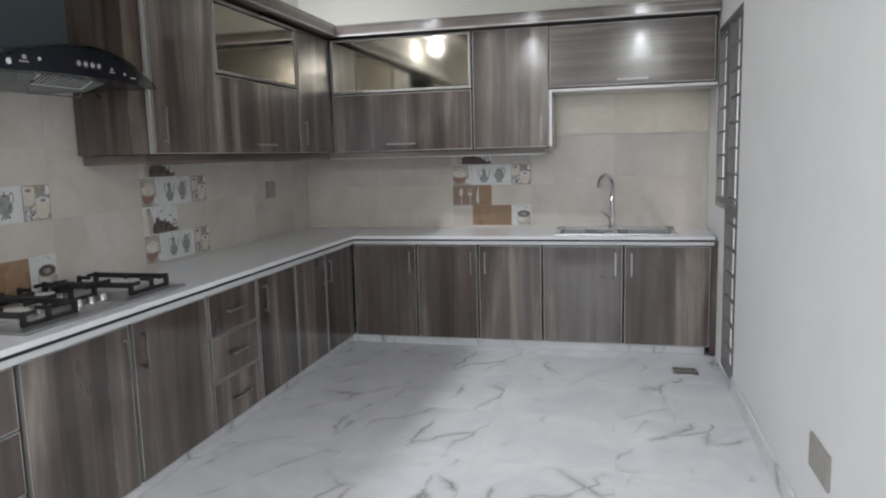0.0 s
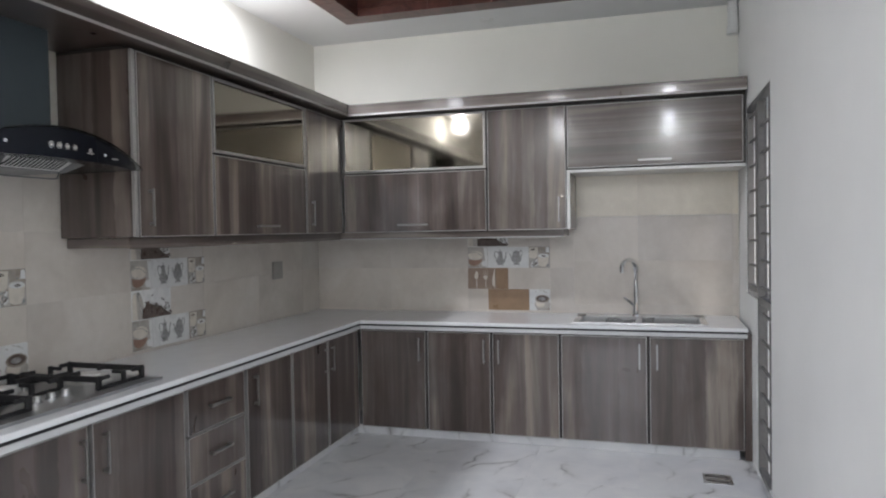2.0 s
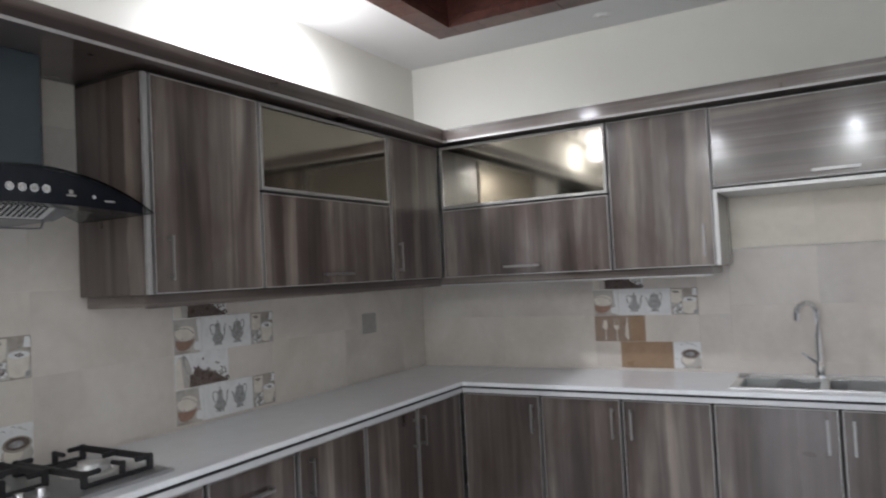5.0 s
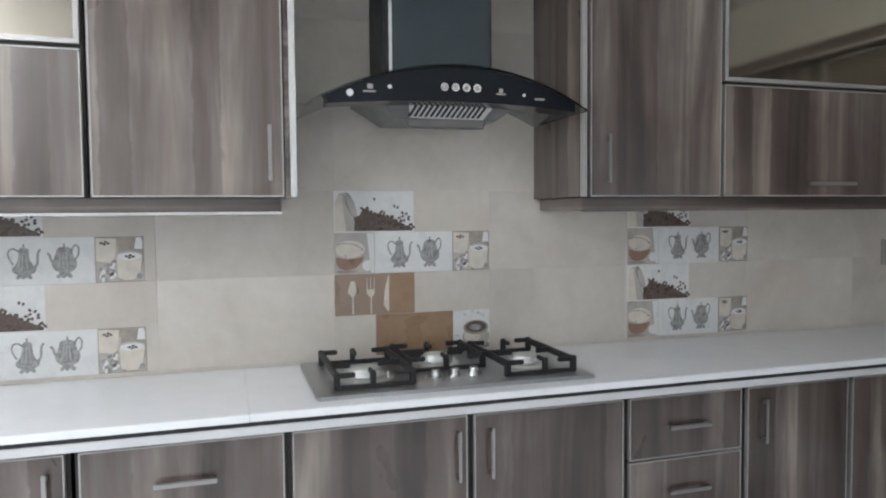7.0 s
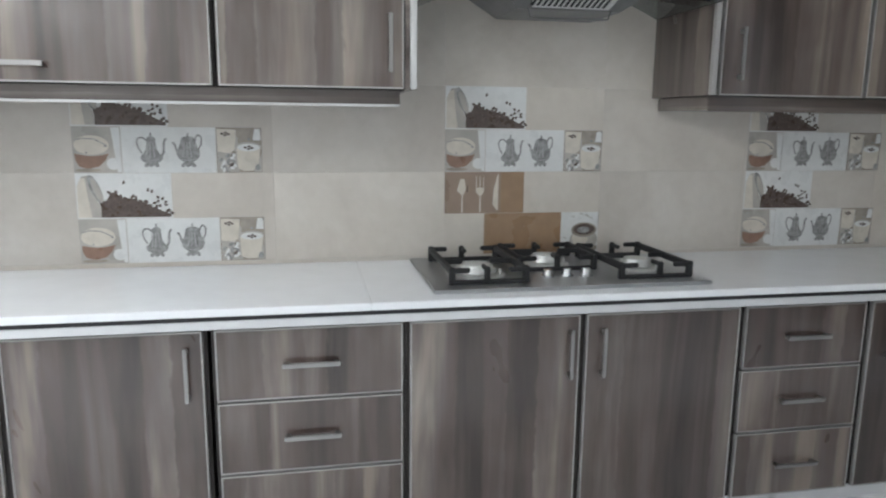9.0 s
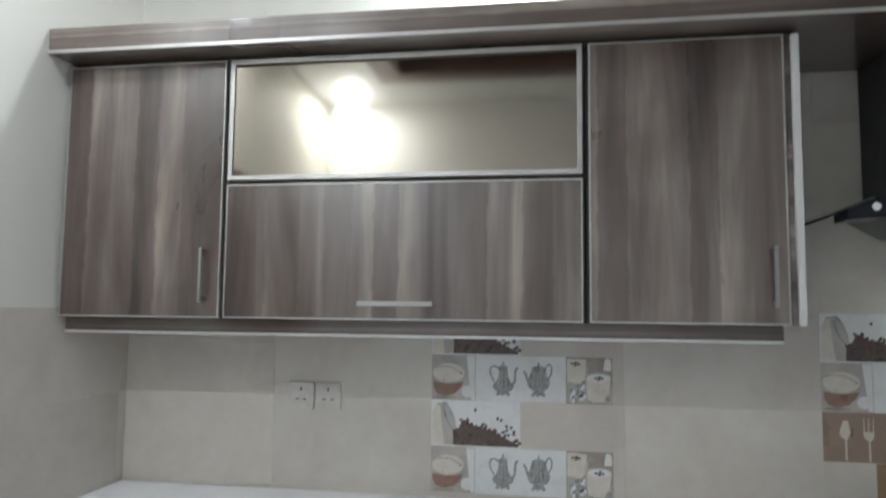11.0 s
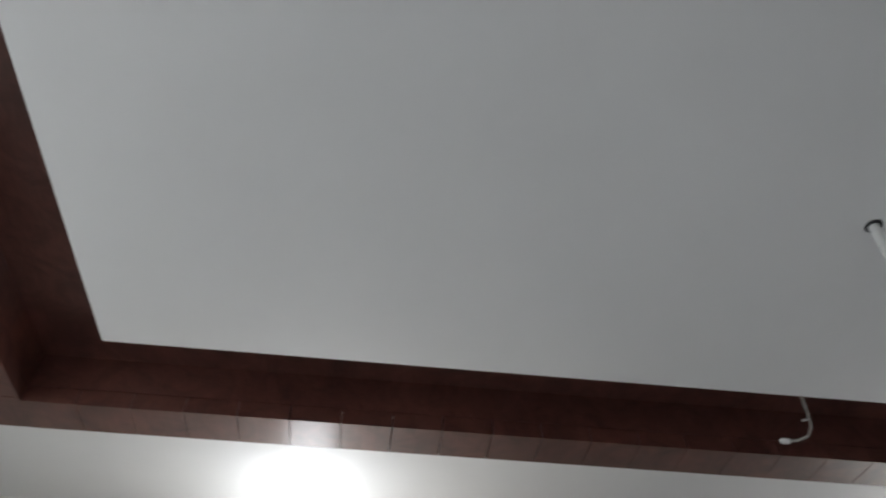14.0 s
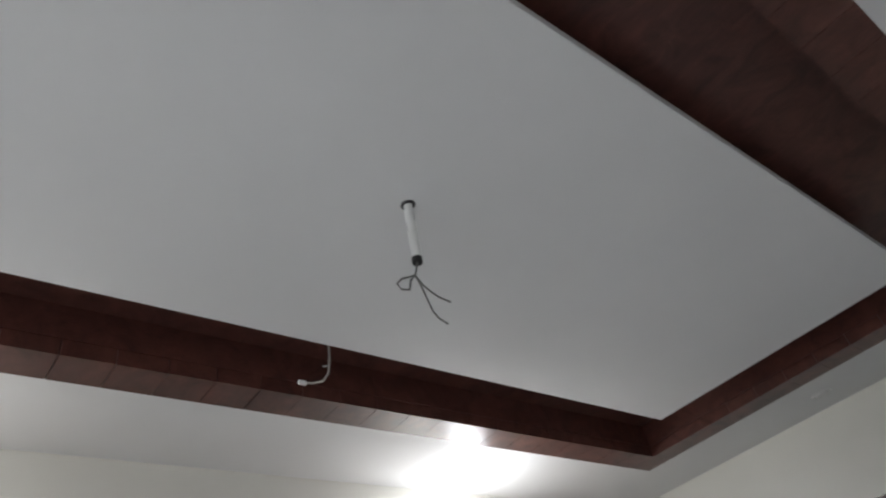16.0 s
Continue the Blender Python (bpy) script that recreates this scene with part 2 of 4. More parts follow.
BURNER_ALU = speckled("matt_burner_aluminium", (0.68, 0.68, 0.66), 0.42, 0.4, 60)
IRON = speckled("black_cast_iron", (0.018, 0.018, 0.019), 0.48, 0.0, 90)
PRINT_WHITE = speckled("print_white", (0.73, 0.735, 0.725), 0.25, 0.0, 40, 0.04)
PRINT_SILVER = speckled("print_silver", (0.42, 0.41, 0.405), 0.25, 0.0, 50, 0.25)
PRINT_SHADE = speckled("print_pale_shade", (0.47, 0.44, 0.40), 0.25, 0.0, 12, 0.2)
PRINT_KRAFT = speckled("print_grey_brown", (0.36, 0.315, 0.265), 0.25, 0.0, 20, 0.3)
PRINT_CREAM = speckled("print_cream", (0.68, 0.63, 0.55), 0.25, 0.0, 25, 0.12)
PRINT_GREY = speckled("print_grey", (0.34, 0.335, 0.33), 0.25, 0.0, 60, 0.5)
PRINT_BEAN = speckled("print_coffee_brown", (0.115, 0.082, 0.068), 0.25, 0.0, 90, 0.35)
PRINT_TAN = speckled("print_tan", (0.33, 0.215, 0.13), 0.25, 0.0, 14, 0.15)
PRINT_BROWN = speckled("print_brown", (0.31, 0.225, 0.172), 0.25, 0.0, 14, 0.12)
PRINT_RED = speckled("print_red_brown", (0.30, 0.18, 0.13), 0.25, 0.0, 30, 0.2)
PLASTIC = speckled("white_plastic", (0.60, 0.575, 0.525), 0.35)
GREY_PLASTIC = speckled("grey_plastic", (0.36, 0.34, 0.31), 0.4)
SKIRT = speckled("grey_skirting_stone", (0.42, 0.41, 0.41), 0.2, 0.0, 14, 0.4)
GRILLE = speckled("grey_painted_steel", (0.17, 0.165, 0.16), 0.45, 0.2)
BULB = glow("downlight_lens", (1.0, 1.0, 1.0), 4)
OUTSIDE = wall_paint("yard_wall_plaster", (0.84, 0.83, 0.80))
RUST = speckled("wire_grey", (0.16, 0.16, 0.15), 0.5)


# ---- mesh helpers ----
def box(bm, a, b, bevel=0.0):
    lo, hi = [min(p, q) for p, q in zip(a, b)], [max(p, q) for p, q in zip(a, b)]
    vs = [bm.verts.new((x, y, z)) for x in (lo[0], hi[0]) for y in (lo[1], hi[1]) for z in (lo[2], hi[2])]
    fs = [bm.faces.new([vs[i] for i in f]) for f in ((0, 1, 3, 2), (4, 6, 7, 5), (0, 4, 5, 1), (2, 3, 7, 6), (0, 2, 6, 4), (1, 5, 7, 3))]
    if bevel:
        bmesh.ops.bevel(bm, geom=list({e for f in fs for e in f.edges}), offset=bevel, segments=2, affect="EDGES")
    return fs


def rod(bm, p, q, r, n=10, r2=None):
    p, q = Vector(p), Vector(q)
    d = q - p
    m = Matrix.Translation((p + q) / 2) @ d.to_track_quat("Z", "Y").to_matrix().to_4x4()
    bmesh.ops.create_cone(bm, cap_ends=True, segments=n, radius1=r, radius2=r if r2 is None else r2, depth=d.length, matrix=m)


def tube(bm, pts, r, n=8):
    """A bent pipe through the points."""
    pts = [Vector(p) for p in pts]
    rings = []
    for i, p in enumerate(pts):
        d = (pts[min(i + 1, len(pts) - 1)] - pts[max(i - 1, 0)]).normalized()
        q = d.to_track_quat("Z", "Y")
        rings.append([bm.verts.new(p + q @ Vector((r * math.cos(2 * math.pi * k / n), r * math.sin(2 * math.pi * k / n), 0))) for k in range(n)])
    for a, b in zip(rings, rings[1:]):
        for k in range(n):
            bm.faces.new((a[k], a[(k + 1) % n], b[(k + 1) % n], b[k]))
    bm.faces.new(rings[0]), bm.faces.new(rings[-1])


def poly(bm, pts, slot=0):
    f = bm.faces.new([bm.verts.new(p) for p in pts])
    f.material_index = slot


def mesh_object(name, bm, mats):
    bmesh.ops.recalc_face_normals(bm, faces=bm.faces)
    me = bpy.data.meshes.new(name)
    bm.to_mesh(me)
    bm.free()
    for m in mats if isinstance(mats, (list, tuple)) else [mats]:
        me.materials.append(m)
    return new(name, me)


def thing(name, at, label, category, group="", kind=""):
    ob = new(name)
    ob.location = at
    return tagged(ob, label, category, group, kind)


def part(name, bm, mats, parent, label=""):
    ob = mesh_object(name, bm, mats)
    ob.parent = parent
    return tagged(ob, label)


def structure(name, bm, mats, label, category):
    return tagged(mesh_object(name, bm, mats), label, category, kind="structure")


def B(*boxes, bevel=0.0):
    bm = bmesh.new()
    for a, b in boxes:
        box(bm, a, b, bevel)
    return bm


class Side:
    """Wall coordinates: u along the wall, d out from it, z up, about an origin (u0, z0)."""
    def __init__(self, hob):
        self.hob = hob

    def at(self, u, d, z):
        return (d, u, z) if self.hob else (u, -d, z)

    def p(self, o, u, d, z):
        return tuple(a - b for a, b in zip(self.at(u, d, z), o))

    def box(self, bm, o, u0, u1, d0, d1, z0, z1, bevel=0.0):
        box(bm, self.p(o, u0, d0, z0), self.p(o, u1, d1, z1), bevel)


HOB, SINK = Side(True), Side(False)


# ---- setting ----
def tile_mesh(size, mat_, gap=0.0007, bevel=0.0005):
    """One tile as a low box with chamfered edges, centred on its origin."""
    key = tuple(round(s, 4) for s in size) + (mat_.name,)
    if key not in TILES:
        bm = bmesh.new()
        hx, hy, hz = [s / 2 for s in size]
        thin = size.index(min(size))
        half = [h - (0 if i == thin else gap / 2) for i, h in enumerate((hx, hy, hz))]
        box(bm, [-h for h in half], half)
        bmesh.ops.bevel(bm, geom=bm.edges[:], offset=bevel, segments=1, affect="EDGES")
        bmesh.ops.recalc_face_normals(bm, faces=bm.faces)
        me = bpy.data.meshes.new("tile")
        bm.to_mesh(me)
        bm.free()
        me.materials.append(mat_)
        TILES[key] = me
    return TILES[key]


TILES = {}


def tile(at, size, mat_, parent):
    fine = mat_ is MARBLE
    ob = new("tile", tile_mesh(size, mat_, 0.0004 if fine else 0.0005, 0.0002 if fine else 0.0003))
    ob.location, ob.parent = at, parent
    return ob


T = 0.16
floor = structure("floor", B(((-T, NY - T, -0.09), (WX + 0.2, T, -0.008))), GROUT, "polished white floor with thin grey joints", "floor")
wall_hob = structure("wall_hob", B(((-T, NY - T, -0.008), (0, T, 3.06))), CREAM_WALL, "off-white painted wall above cream tiles", "wall")
wall_sink = structure("wall_sink", B(((0, 0, -0.008), (WX + 0.2, T, 3.06))), CREAM_WALL, "off-white painted wall above cream tiles", "wall")
DOOR0, DOOR1 = 1.5, 2.5
wall_near = structure("wall_near", B(((0, NY - T, -0.008), (DOOR0 - 0.06, NY, 3.06)), ((DOOR0 - 0.06, NY - T, 2.08), (DOOR1 + 0.06, NY, 3.06)), ((DOOR1 + 0.06, NY - T, -0.008), (WX + 0.2, NY, 3.06))), CREAM_WALL, "off-white painted end wall with a doorway", "wall")
X0, X1 = WX, WX + 0.2
GR0, GR1, GR2 = -1.26, -0.78, -0.36
SILL, HEAD = 0.97, 2.085
wall_right = structure("wall_right", B(
    ((X0, NY, -0.008), (X1, GR0, 3.06)),
    ((X0, GR0, HEAD), (X1, GR2, 3.06)), ((X0, GR1, -0.008), (X1, GR2, SILL)), ((X0, GR2, -0.008), (X1, 0, 3.06))),
    WHITE_WALL, "plain white painted wall with a grilled opening", "wall")

# ceiling with a recessed tray, stained wooden band and a dropped white panel
TX0, TX1, TY0, TY1, BW = 0.482, 2.604, -5.174, -0.449, 0.144
structure("ceiling", B(
    ((0, NY, ZC), (TX0, 0, ZC + 0.06)), ((TX1, NY, ZC), (WX, 0, ZC + 0.06)),
    ((TX0, NY, ZC), (TX1, TY0, ZC + 0.06)), ((TX0, TY1, ZC), (TX1, 0, ZC + 0.06))), CEILING, "white plaster ceiling border", "ceiling")
bm = bmesh.new()
PL = 0.1585
for u0, u1, x0, x1 in ((TX0, TX1, TY0, TY0 + BW), (TX0, TX1, TY1 - BW, TY1)):
    k = u0
    while k < u1 - 0.01:
        e = min(k + PL, u1)
        box(bm, (k + 0.0012, x0, ZC - 0.004), (e - 0.0012, x1, ZC + 0.05))
        k = e
for x0, x1 in ((TX0, TX0 + BW), (TX1 - BW, TX1)):
    k = TY0 + BW
    while k < TY1 - BW - 0.01:
        e = min(k + PL, TY1 - BW)
        box(bm, (x0, k + 0.0012, ZC - 0.004), (x1, e - 0.0012, ZC + 0.05))
        k = e
structure("ceiling_trim", bm, RED_WOOD, "dark red stained wooden plank band round the ceiling tray", "ceiling trim")
ix0, ix1, iy0, iy1, ZR = TX0 + BW, TX1 - BW, TY0 + BW, TY1 - BW, ZC + 0.17
structure("ceiling_recess", B(
    ((ix0 - 0.02, iy0 - 0.02, ZC + 0.052), (ix0, iy1 + 0.02, ZR)), ((ix1, iy0 - 0.02, ZC + 0.052), (ix1 + 0.02, iy1 + 0.02, ZR)),
    ((ix0, iy0 - 0.02, ZC + 0.052), (ix1, iy0, ZR)), ((ix0, iy1, ZC + 0.052), (ix1, iy1 + 0.02, ZR)),
    ((ix0 - 0.02, iy0 - 0.02, ZR), (ix1 + 0.02, iy1 + 0.02, ZR + 0.02))), RED_WOOD, "dark stained wooden ceiling recess", "ceiling")
structure("ceiling_panel", B(((0.910, -4.746, ZC + 0.02), (2.167, -0.877, ZC + 0.055)), ((1.3, -4.3, ZC + 0.055), (1.8, -1.3, ZR)), bevel=0.002),
          CEILING, "plain white dropped ceiling panel", "ceiling")
structure("roof_slab", B(((-T, NY - T, 3.06), (WX + 0.2, T, 3.16))), CEILING, "white slab above the ceiling", "ceiling")

# skirting and the spaces past the openings
structure("baseboard", B(((WX - 0.012, NY, 0.0), (WX, GR0, 0.085)), ((0.66, NY, 0), (DOOR0 - 0.06, NY + 0.012, 0.085)),
                         ((DOOR1 + 0.06, NY, 0), (WX - 0.012, NY + 0.012, 0.085)), bevel=0.002), MARBLE, "pale veined marble skirting along the white wall", "baseboard")
structure("hall_shell", B(((0.0, -9.0, -0.09), (4.0, NY - T, -0.008)), ((0.0, -9.1, -0.09), (4.0, -9.0, 3.1)), ((-0.1, -9.0, -0.09), (0.0, NY - T, 3.1)),
                          ((4.0, -9.0, -0.09), (4.1, NY - T, 3.1)), ((0.0, -9.0, 3.0), (4.0, NY - T, 3.1))), WHITE_WALL, "plain white hall past the doorway", "wall")
structure("yard_wall", B(((5.85, -2.3, -0.1), (6.0, 4.5, 2.6)), ((X1, 4.4, -0.1), (6.0, 4.5, 2.6))), OUTSIDE, "grey plastered yard wall outside the grille", "wall")
structure("ground", B(((X1, -2.3, -0.2), (40, 40, -0.1)), ((-40, 0.2, -0.2), (X1, 40, -0.1))), OUTSIDE, "grey cement yard ground", "ground")
structure("door_1", B(((DOOR0 - 0.06, NY - T, 0), (DOOR0, NY + 0.014, 2.08)), ((DOOR1, NY - T, 0), (DOOR1 + 0.06, NY + 0.014, 2.08)),
                      ((DOOR0, NY - T, 2.02), (DOOR1, NY + 0.014, 2.08)), bevel=0.003), RED_WOOD, "dark stained wooden door frame of an open doorway", "door frame")


def grille(name, y0, y1, z0, z1, label, category, mid=None):
    g = thing(name, (WX + 0.022, (y0 + y1) / 2, z0), label, category)
    o = Vector(g.location)
    x = WX + 0.022

    def bx(y_0, y_1, z_0, z_1, w, d=0.0):
        return (Vector((x - w + d, y_0, z_0)) - o, Vector((x + w + d, y_1, z_1)) - o)
    part("frame", B(bx(y0, y0 + 0.03, z0, z1, 0.018), bx(y1 - 0.03, y1, z0, z1, 0.018), bx(y0 + 0.03, y1 - 0.03, z0, z0 + 0.03, 0.018),
                    bx(y0 + 0.03, y1 - 0.03, z1 - 0.03, z1, 0.018), bevel=0.002), GRILLE, g)
    z = z0 + 0.146
    while z < z1 - 0.05:
        part("bar", B(bx(y0 + 0.03, y1 - 0.03, z - 0.006, z + 0.006, 0.006)), GRILLE, g)
        z += 0.146
    y = y0 + 0.13
    while y < y1 - 0.05:
        part("bar", B(bx(y - 0.006, y + 0.006, z0 + 0.03, z1 - 0.03, 0.005, 0.012)), GRILLE, g)
        y += 0.125
    if mid:
        part("rail", B(bx(y0 + 0.03, y1 - 0.03, mid - 0.02, mid + 0.02, 0.016)), GRILLE, g)
    return g


grille("window_grille", GR1, GR2, SILL + 0.03, HEAD, "grey painted steel bar grille in the window opening", "window grille")
grille("grille_door", GR0, GR1, 0.02, HEAD, "grey painted steel bar grille door in the opening", "door", 0.97)
structure("window_1", B(((WX + 0.004, GR1, SILL), (X1, GR2, SILL + 0.03)), bevel=0.003), SKIRT, "grey stone window sill under the grille", "window sill")


# ---- wall units and base units ----
def handle_mesh(side, o, u, z, length, front, upright):
    bm = bmesh.new()
    h = length / 2
    if upright:
        side.box(bm, o, u - 0.0055, u + 0.0055, front + 0.018, front + 0.026, z - h, z + h, 0.002)
        for s in (-1, 1):
            side.box(bm, o, u - 0.005, u + 0.005, front, front + 0.019, z + s * (h - 0.012) - 0.006, z + s * (h - 0.012) + 0.006)
    else:
        side.box(bm, o, u - h, u + h, front + 0.018, front + 0.026, z - 0.007, z + 0.007, 0.002)
        for s in (-1, 1):
            side.box(bm, o, u + s * (h - 0.012) - 0.006, u + s * (h - 0.012) + 0.006, front, front + 0.019, z - 0.005, z + 0.005)
    return bm


def leaf(side, cab, u0, u1, z0, z1, front, handle=None, name="door", glass=False, lying=False):
    """A framed door or drawer front; handle is (u, z, length, upright)."""
    o = tuple(cab.location)
    w, bm = (0.0145 if glass else 0.0048), bmesh.new()
    side.box(bm, o, u0 + w, u1 - w, front - 0.018, front - (0.006 if glass else 0.002), z0 + w, z1 - w)
    d = part(name, bm, BRONZE_GLASS if glass else CORNICE if lying else LAMINATE, cab, "bronze mirrored glass flap" if glass else "")
    bm = bmesh.new()
    for a in ((u0, u1, z0, z0 + w), (u0, u1, z1 - w, z1), (u0, u0 + w, z0 + w, z1 - w), (u1 - w, u1, z0 + w, z1 - w)):
        side.box(bm, o, a[0], a[1], front - 0.02, front, a[2], a[3], 0.0012)
    part("edge_trim", bm, ALU, d, "brushed aluminium edge")
    if handle:
        u, z, length, upright = handle
        part("handle", handle_mesh(side, o, u, z, length, front, upright), HANDLE, d, "satin steel bar handle")
    return d


def cabinet(side, name, label, u0, u1, z0, z1, front, group, depth0=0.0):
    o = side.at((u0 + u1) / 2, 0, z0)
    cab = thing(name, o, label, "cabinet", group)
    bm = bmesh.new()
    side.box(bm, o, u0, u1, depth0, front - 0.021, z0, z1)
    part("body", bm, DARK, cab, "dark carcass")
    return cab


def gable(side, cab, u0, u1, z0, z1, front, edge=None):
    """An exposed end panel with an aluminium front edge."""
    o = tuple(cab.location)
    bm = bmesh.new()
    side.box(bm, o, u0, u1, 0.012, front - 0.012, z0, z1)
    g = part("side_panel", bm, LAMINATE, cab)
    bm = bmesh.new()
    side.box(bm, o, u0, u1, front - 0.012, front + 0.004, z0, z1, 0.002)
    part("edge_trim", bm, edge or PALE_TRIM, g, "pale grey edge band")


UP, BASE = "wall cabinets", "base cabinets"
WOODY = "grey-brown wood-look"


def tall_wall_unit(side, u0, u1, hu, lo=0.0, hi=0.0):
    c = cabinet(side, "wall_cabinet", WOODY + " wall cabinet with one tall aluminium-edged door", u0 - lo, u1 + hi, Z_UP0, Z_UP1, UF, UP)
    leaf(side, c, u0, u1, Z_UP0, Z_UP1, UF, (hu, 1.505, 0.165, True))
    return c


def glass_wall_unit(side, u0, u1):
    c = cabinet(side, "wall_cabinet", WOODY + " wall cabinet with mirrored glass flap over wood flap", u0 - 0.007, u1 + 0.007, Z_UP0, Z_UP1, UF, UP)
    leaf(side, c, u0, u1, 1.795, Z_UP1, UF, glass=True, name="glass_flap")
    m = (u0 + u1) / 2
    leaf(side, c, u0, u1, Z_UP0, 1.782, UF, (m, 1.424, 0.22, False), name="flap")
    return c


tall_wall_unit(HOB, -5.640, -5.106, -5.157, lo=0.012, hi=0.007)
glass_wall_unit(HOB, -5.092, -4.026)
c = tall_wall_unit(HOB, -4.008, -3.484, -3.525, lo=0.007, hi=0.004)
gable(HOB, c, -3.4645, -3.4455, Z_UP0, Z_UP1, UF)
bm = bmesh.new()
HOB.box(bm, tuple(c.location), -3.4795, -3.465, 0.30, UF - 0.010, Z_UP0, Z_UP1)
part("filler", bm, CORNICE, c)
c = tall_wall_unit(HOB, -2.459, -1.928, -2.397, lo=0.0, hi=0.007)
gable(HOB, c, -2.494, -2.4735, Z_UP0, Z_UP1, UF, ALU)
glass_wall_unit(HOB, -1.914, -0.944)
tall_wall_unit(HOB, -0.930, -0.4035, -0.872, lo=0.007, hi=0.0)
glass_wall_unit(SINK, 0.412, 1.440)
c = tall_wall_unit(SINK, 1.455, 1.970, 1.925, lo=0.008, hi=0.005)
gable(SINK, c, 1.976, 1.996, Z_UP0, 1.7555, UF)
c = cabinet(SINK, "wall_cabinet", WOODY + " short wall cabinet with one flap above the sink", 1.9765, 3.045, 1.756, Z_UP1, UF, UP)
leaf(SINK, c, 1.980, 3.030, 1.768, Z_UP1 - 0.004, UF, (2.52, 1.80, 0.2, False), name="flap", lying=True)
bm = bmesh.new()
SINK.box(bm, tuple(c.location), 1.9968, 3.045, 0.012, UF + 0.004, 1.738, 1.756, 0.002)
part("bottom_trim", bm, PALE_TRIM, c, "pale grey bottom edge band")


def board(side, name, label, category, u0, u1, d0, d1, z0, z1, lips, lean=0.0):
    o = side.at((u0 + u1) / 2, 0, z0)
    t = thing(name, o, label, category)
    bm = bmesh.new()
    side.box(bm, o, u0, u1, d0, d1, z0, z1, 0.003)
    ax = 0 if side.hob else 1
    for v in bm.verts:
        if abs(v.co[ax]) > d1 - 0.01:
            v.co[ax] *= 1 + lean * v.co.z / d1
    part("board", bm, CORNICE, t)
    for a in lips:
        bm = bmesh.new()
        side.box(bm, o, u0, u1, *a, 0.0015)
        part("edge_trim", bm, (PALE_TRIM if side is not HOB or u0 < -5 else CORNICE) if a[3] < 1.5 else ALU, t)
    return t


CZ0, CZ1, CD = 2.189, 2.266, 0.488
board(HOB, "cornice", "glossy wood-look cornice board over the wall cabinets", "cornice", NY, -0.004, 0.0, CD, CZ0, CZ1, [(CD - 0.002, CD + 0.004, CZ0 - 0.004, CZ0 + 0.008)], 0.03)
board(SINK, "cornice", "glossy wood-look cornice board over the wall cabinets", "cornice", CD + 0.002, 3.045, 0.0, CD, CZ0 - 0.006, CZ1 - 0.008, [(CD - 0.002, CD + 0.004, CZ0 - 0.010, CZ0 + 0.002)], 0.03)
for side, a, b in ((HOB, NY + 0.004, -3.490), (HOB, -2.468, -0.004), (SINK, 0.30, 1.945)):
    board(side, "light_pelmet", "wood-look pelmet strip under the wall cabinets", "pelmet", a, b, 0.012, 0.352, 1.330, 1.3745, [(0.345, 0.356, 1.325, 1.3325)])
# dark strip standing in for the shade in the gap between doors and cornice
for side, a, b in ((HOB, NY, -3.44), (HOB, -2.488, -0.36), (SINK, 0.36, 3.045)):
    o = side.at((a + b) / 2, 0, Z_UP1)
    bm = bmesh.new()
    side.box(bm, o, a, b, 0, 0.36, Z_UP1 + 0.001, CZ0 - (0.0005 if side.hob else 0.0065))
    part("filler", bm, DARK, thing("gap_shade_strip", o, "dark strip standing in for shade between wall cabinets and cornice", "filler strip"))

ZB0, ZB1 = 0.060, 0.716


def base_unit(side, u0, u1, kind, hu=0.0, low=False):
    spread = 0.0105 if side.hob else 0.008
    names = {"door": "one aluminium-edged door", "drawers": "three drawers"}
    c = cabinet(side, "base_cabinet", WOODY + " base cabinet with " + names[kind], u0 - spread, u1 + spread, ZB0, 0.5 if low else 0.722, BF, BASE, 0.012)
    if kind == "drawers":
        m = (u0 + u1) / 2
        for a, b in ((0.509, ZB1), (0.291, 0.503), (ZB0, 0.285)):
            leaf(side, c, u0, u1, a, b, BF, (m, (a + b) / 2, 0.16, False), name="drawer")
    else:
        if low:
            bm = bmesh.new()
            side.box(bm, tuple(c.location), u0 - spread, u1 + spread, BF - 0.04, BF - 0.021, 0.501, 0.722)
            part("rail", bm, DARK, c, "dark front rail")
        leaf(side, c, u0, u1, ZB0, ZB1, BF, (hu, 0.598, 0.155, True))
    return c


base_unit(HOB, -5.640, -5.101, "door", -5.135)
base_unit(HOB, -5.080, -4.585, "door", -5.046)
base_unit(HOB, -4.564, -4.062, "door", -4.105)
base_unit(HOB, -4.030, -3.512, "drawers")
base_unit(HOB, -3.490, -2.972, "door", -3.004)
base_unit(HOB, -2.951, -2.437, "door", -2.899)
base_unit(HOB, -2.415, -1.977, "drawers")
base_unit(HOB, -1.952, -1.512, "door", -1.890)
base_unit(HOB, -1.491, -1.064, "door", -1.094)
base_unit(HOB, -1.043, -0.590, "door", -1.010)
for a, b, hu, low in ((0.596, 1.054, 1.016, 0), (1.070, 1.493, 1.455, 0), (1.509, 1.933, 1.552, 0), (1.949, 2.463, 2.42, 1), (2.479, 3.008, 2.522, 1)):
    base_unit(SINK, a, b, "door", hu, low)


def plinth(side, u0, u1, cut):
    o = side.at((u0 + u1) / 2, 0, 0)
    t = thing("plinth", o, "white marble plinth under the base cabinets", "plinth")
    bm = bmesh.new()
    side.box(bm, o, u0, u1, cut, BF - 0.035, 0.0, ZB0 - 0.0005, 0.001)
    part("board", bm, MARBLE, t)


plinth(HOB, NY + 0.002, -0.545, 0.3)
plinth(SINK, 0.548, 2.985, 0.3)

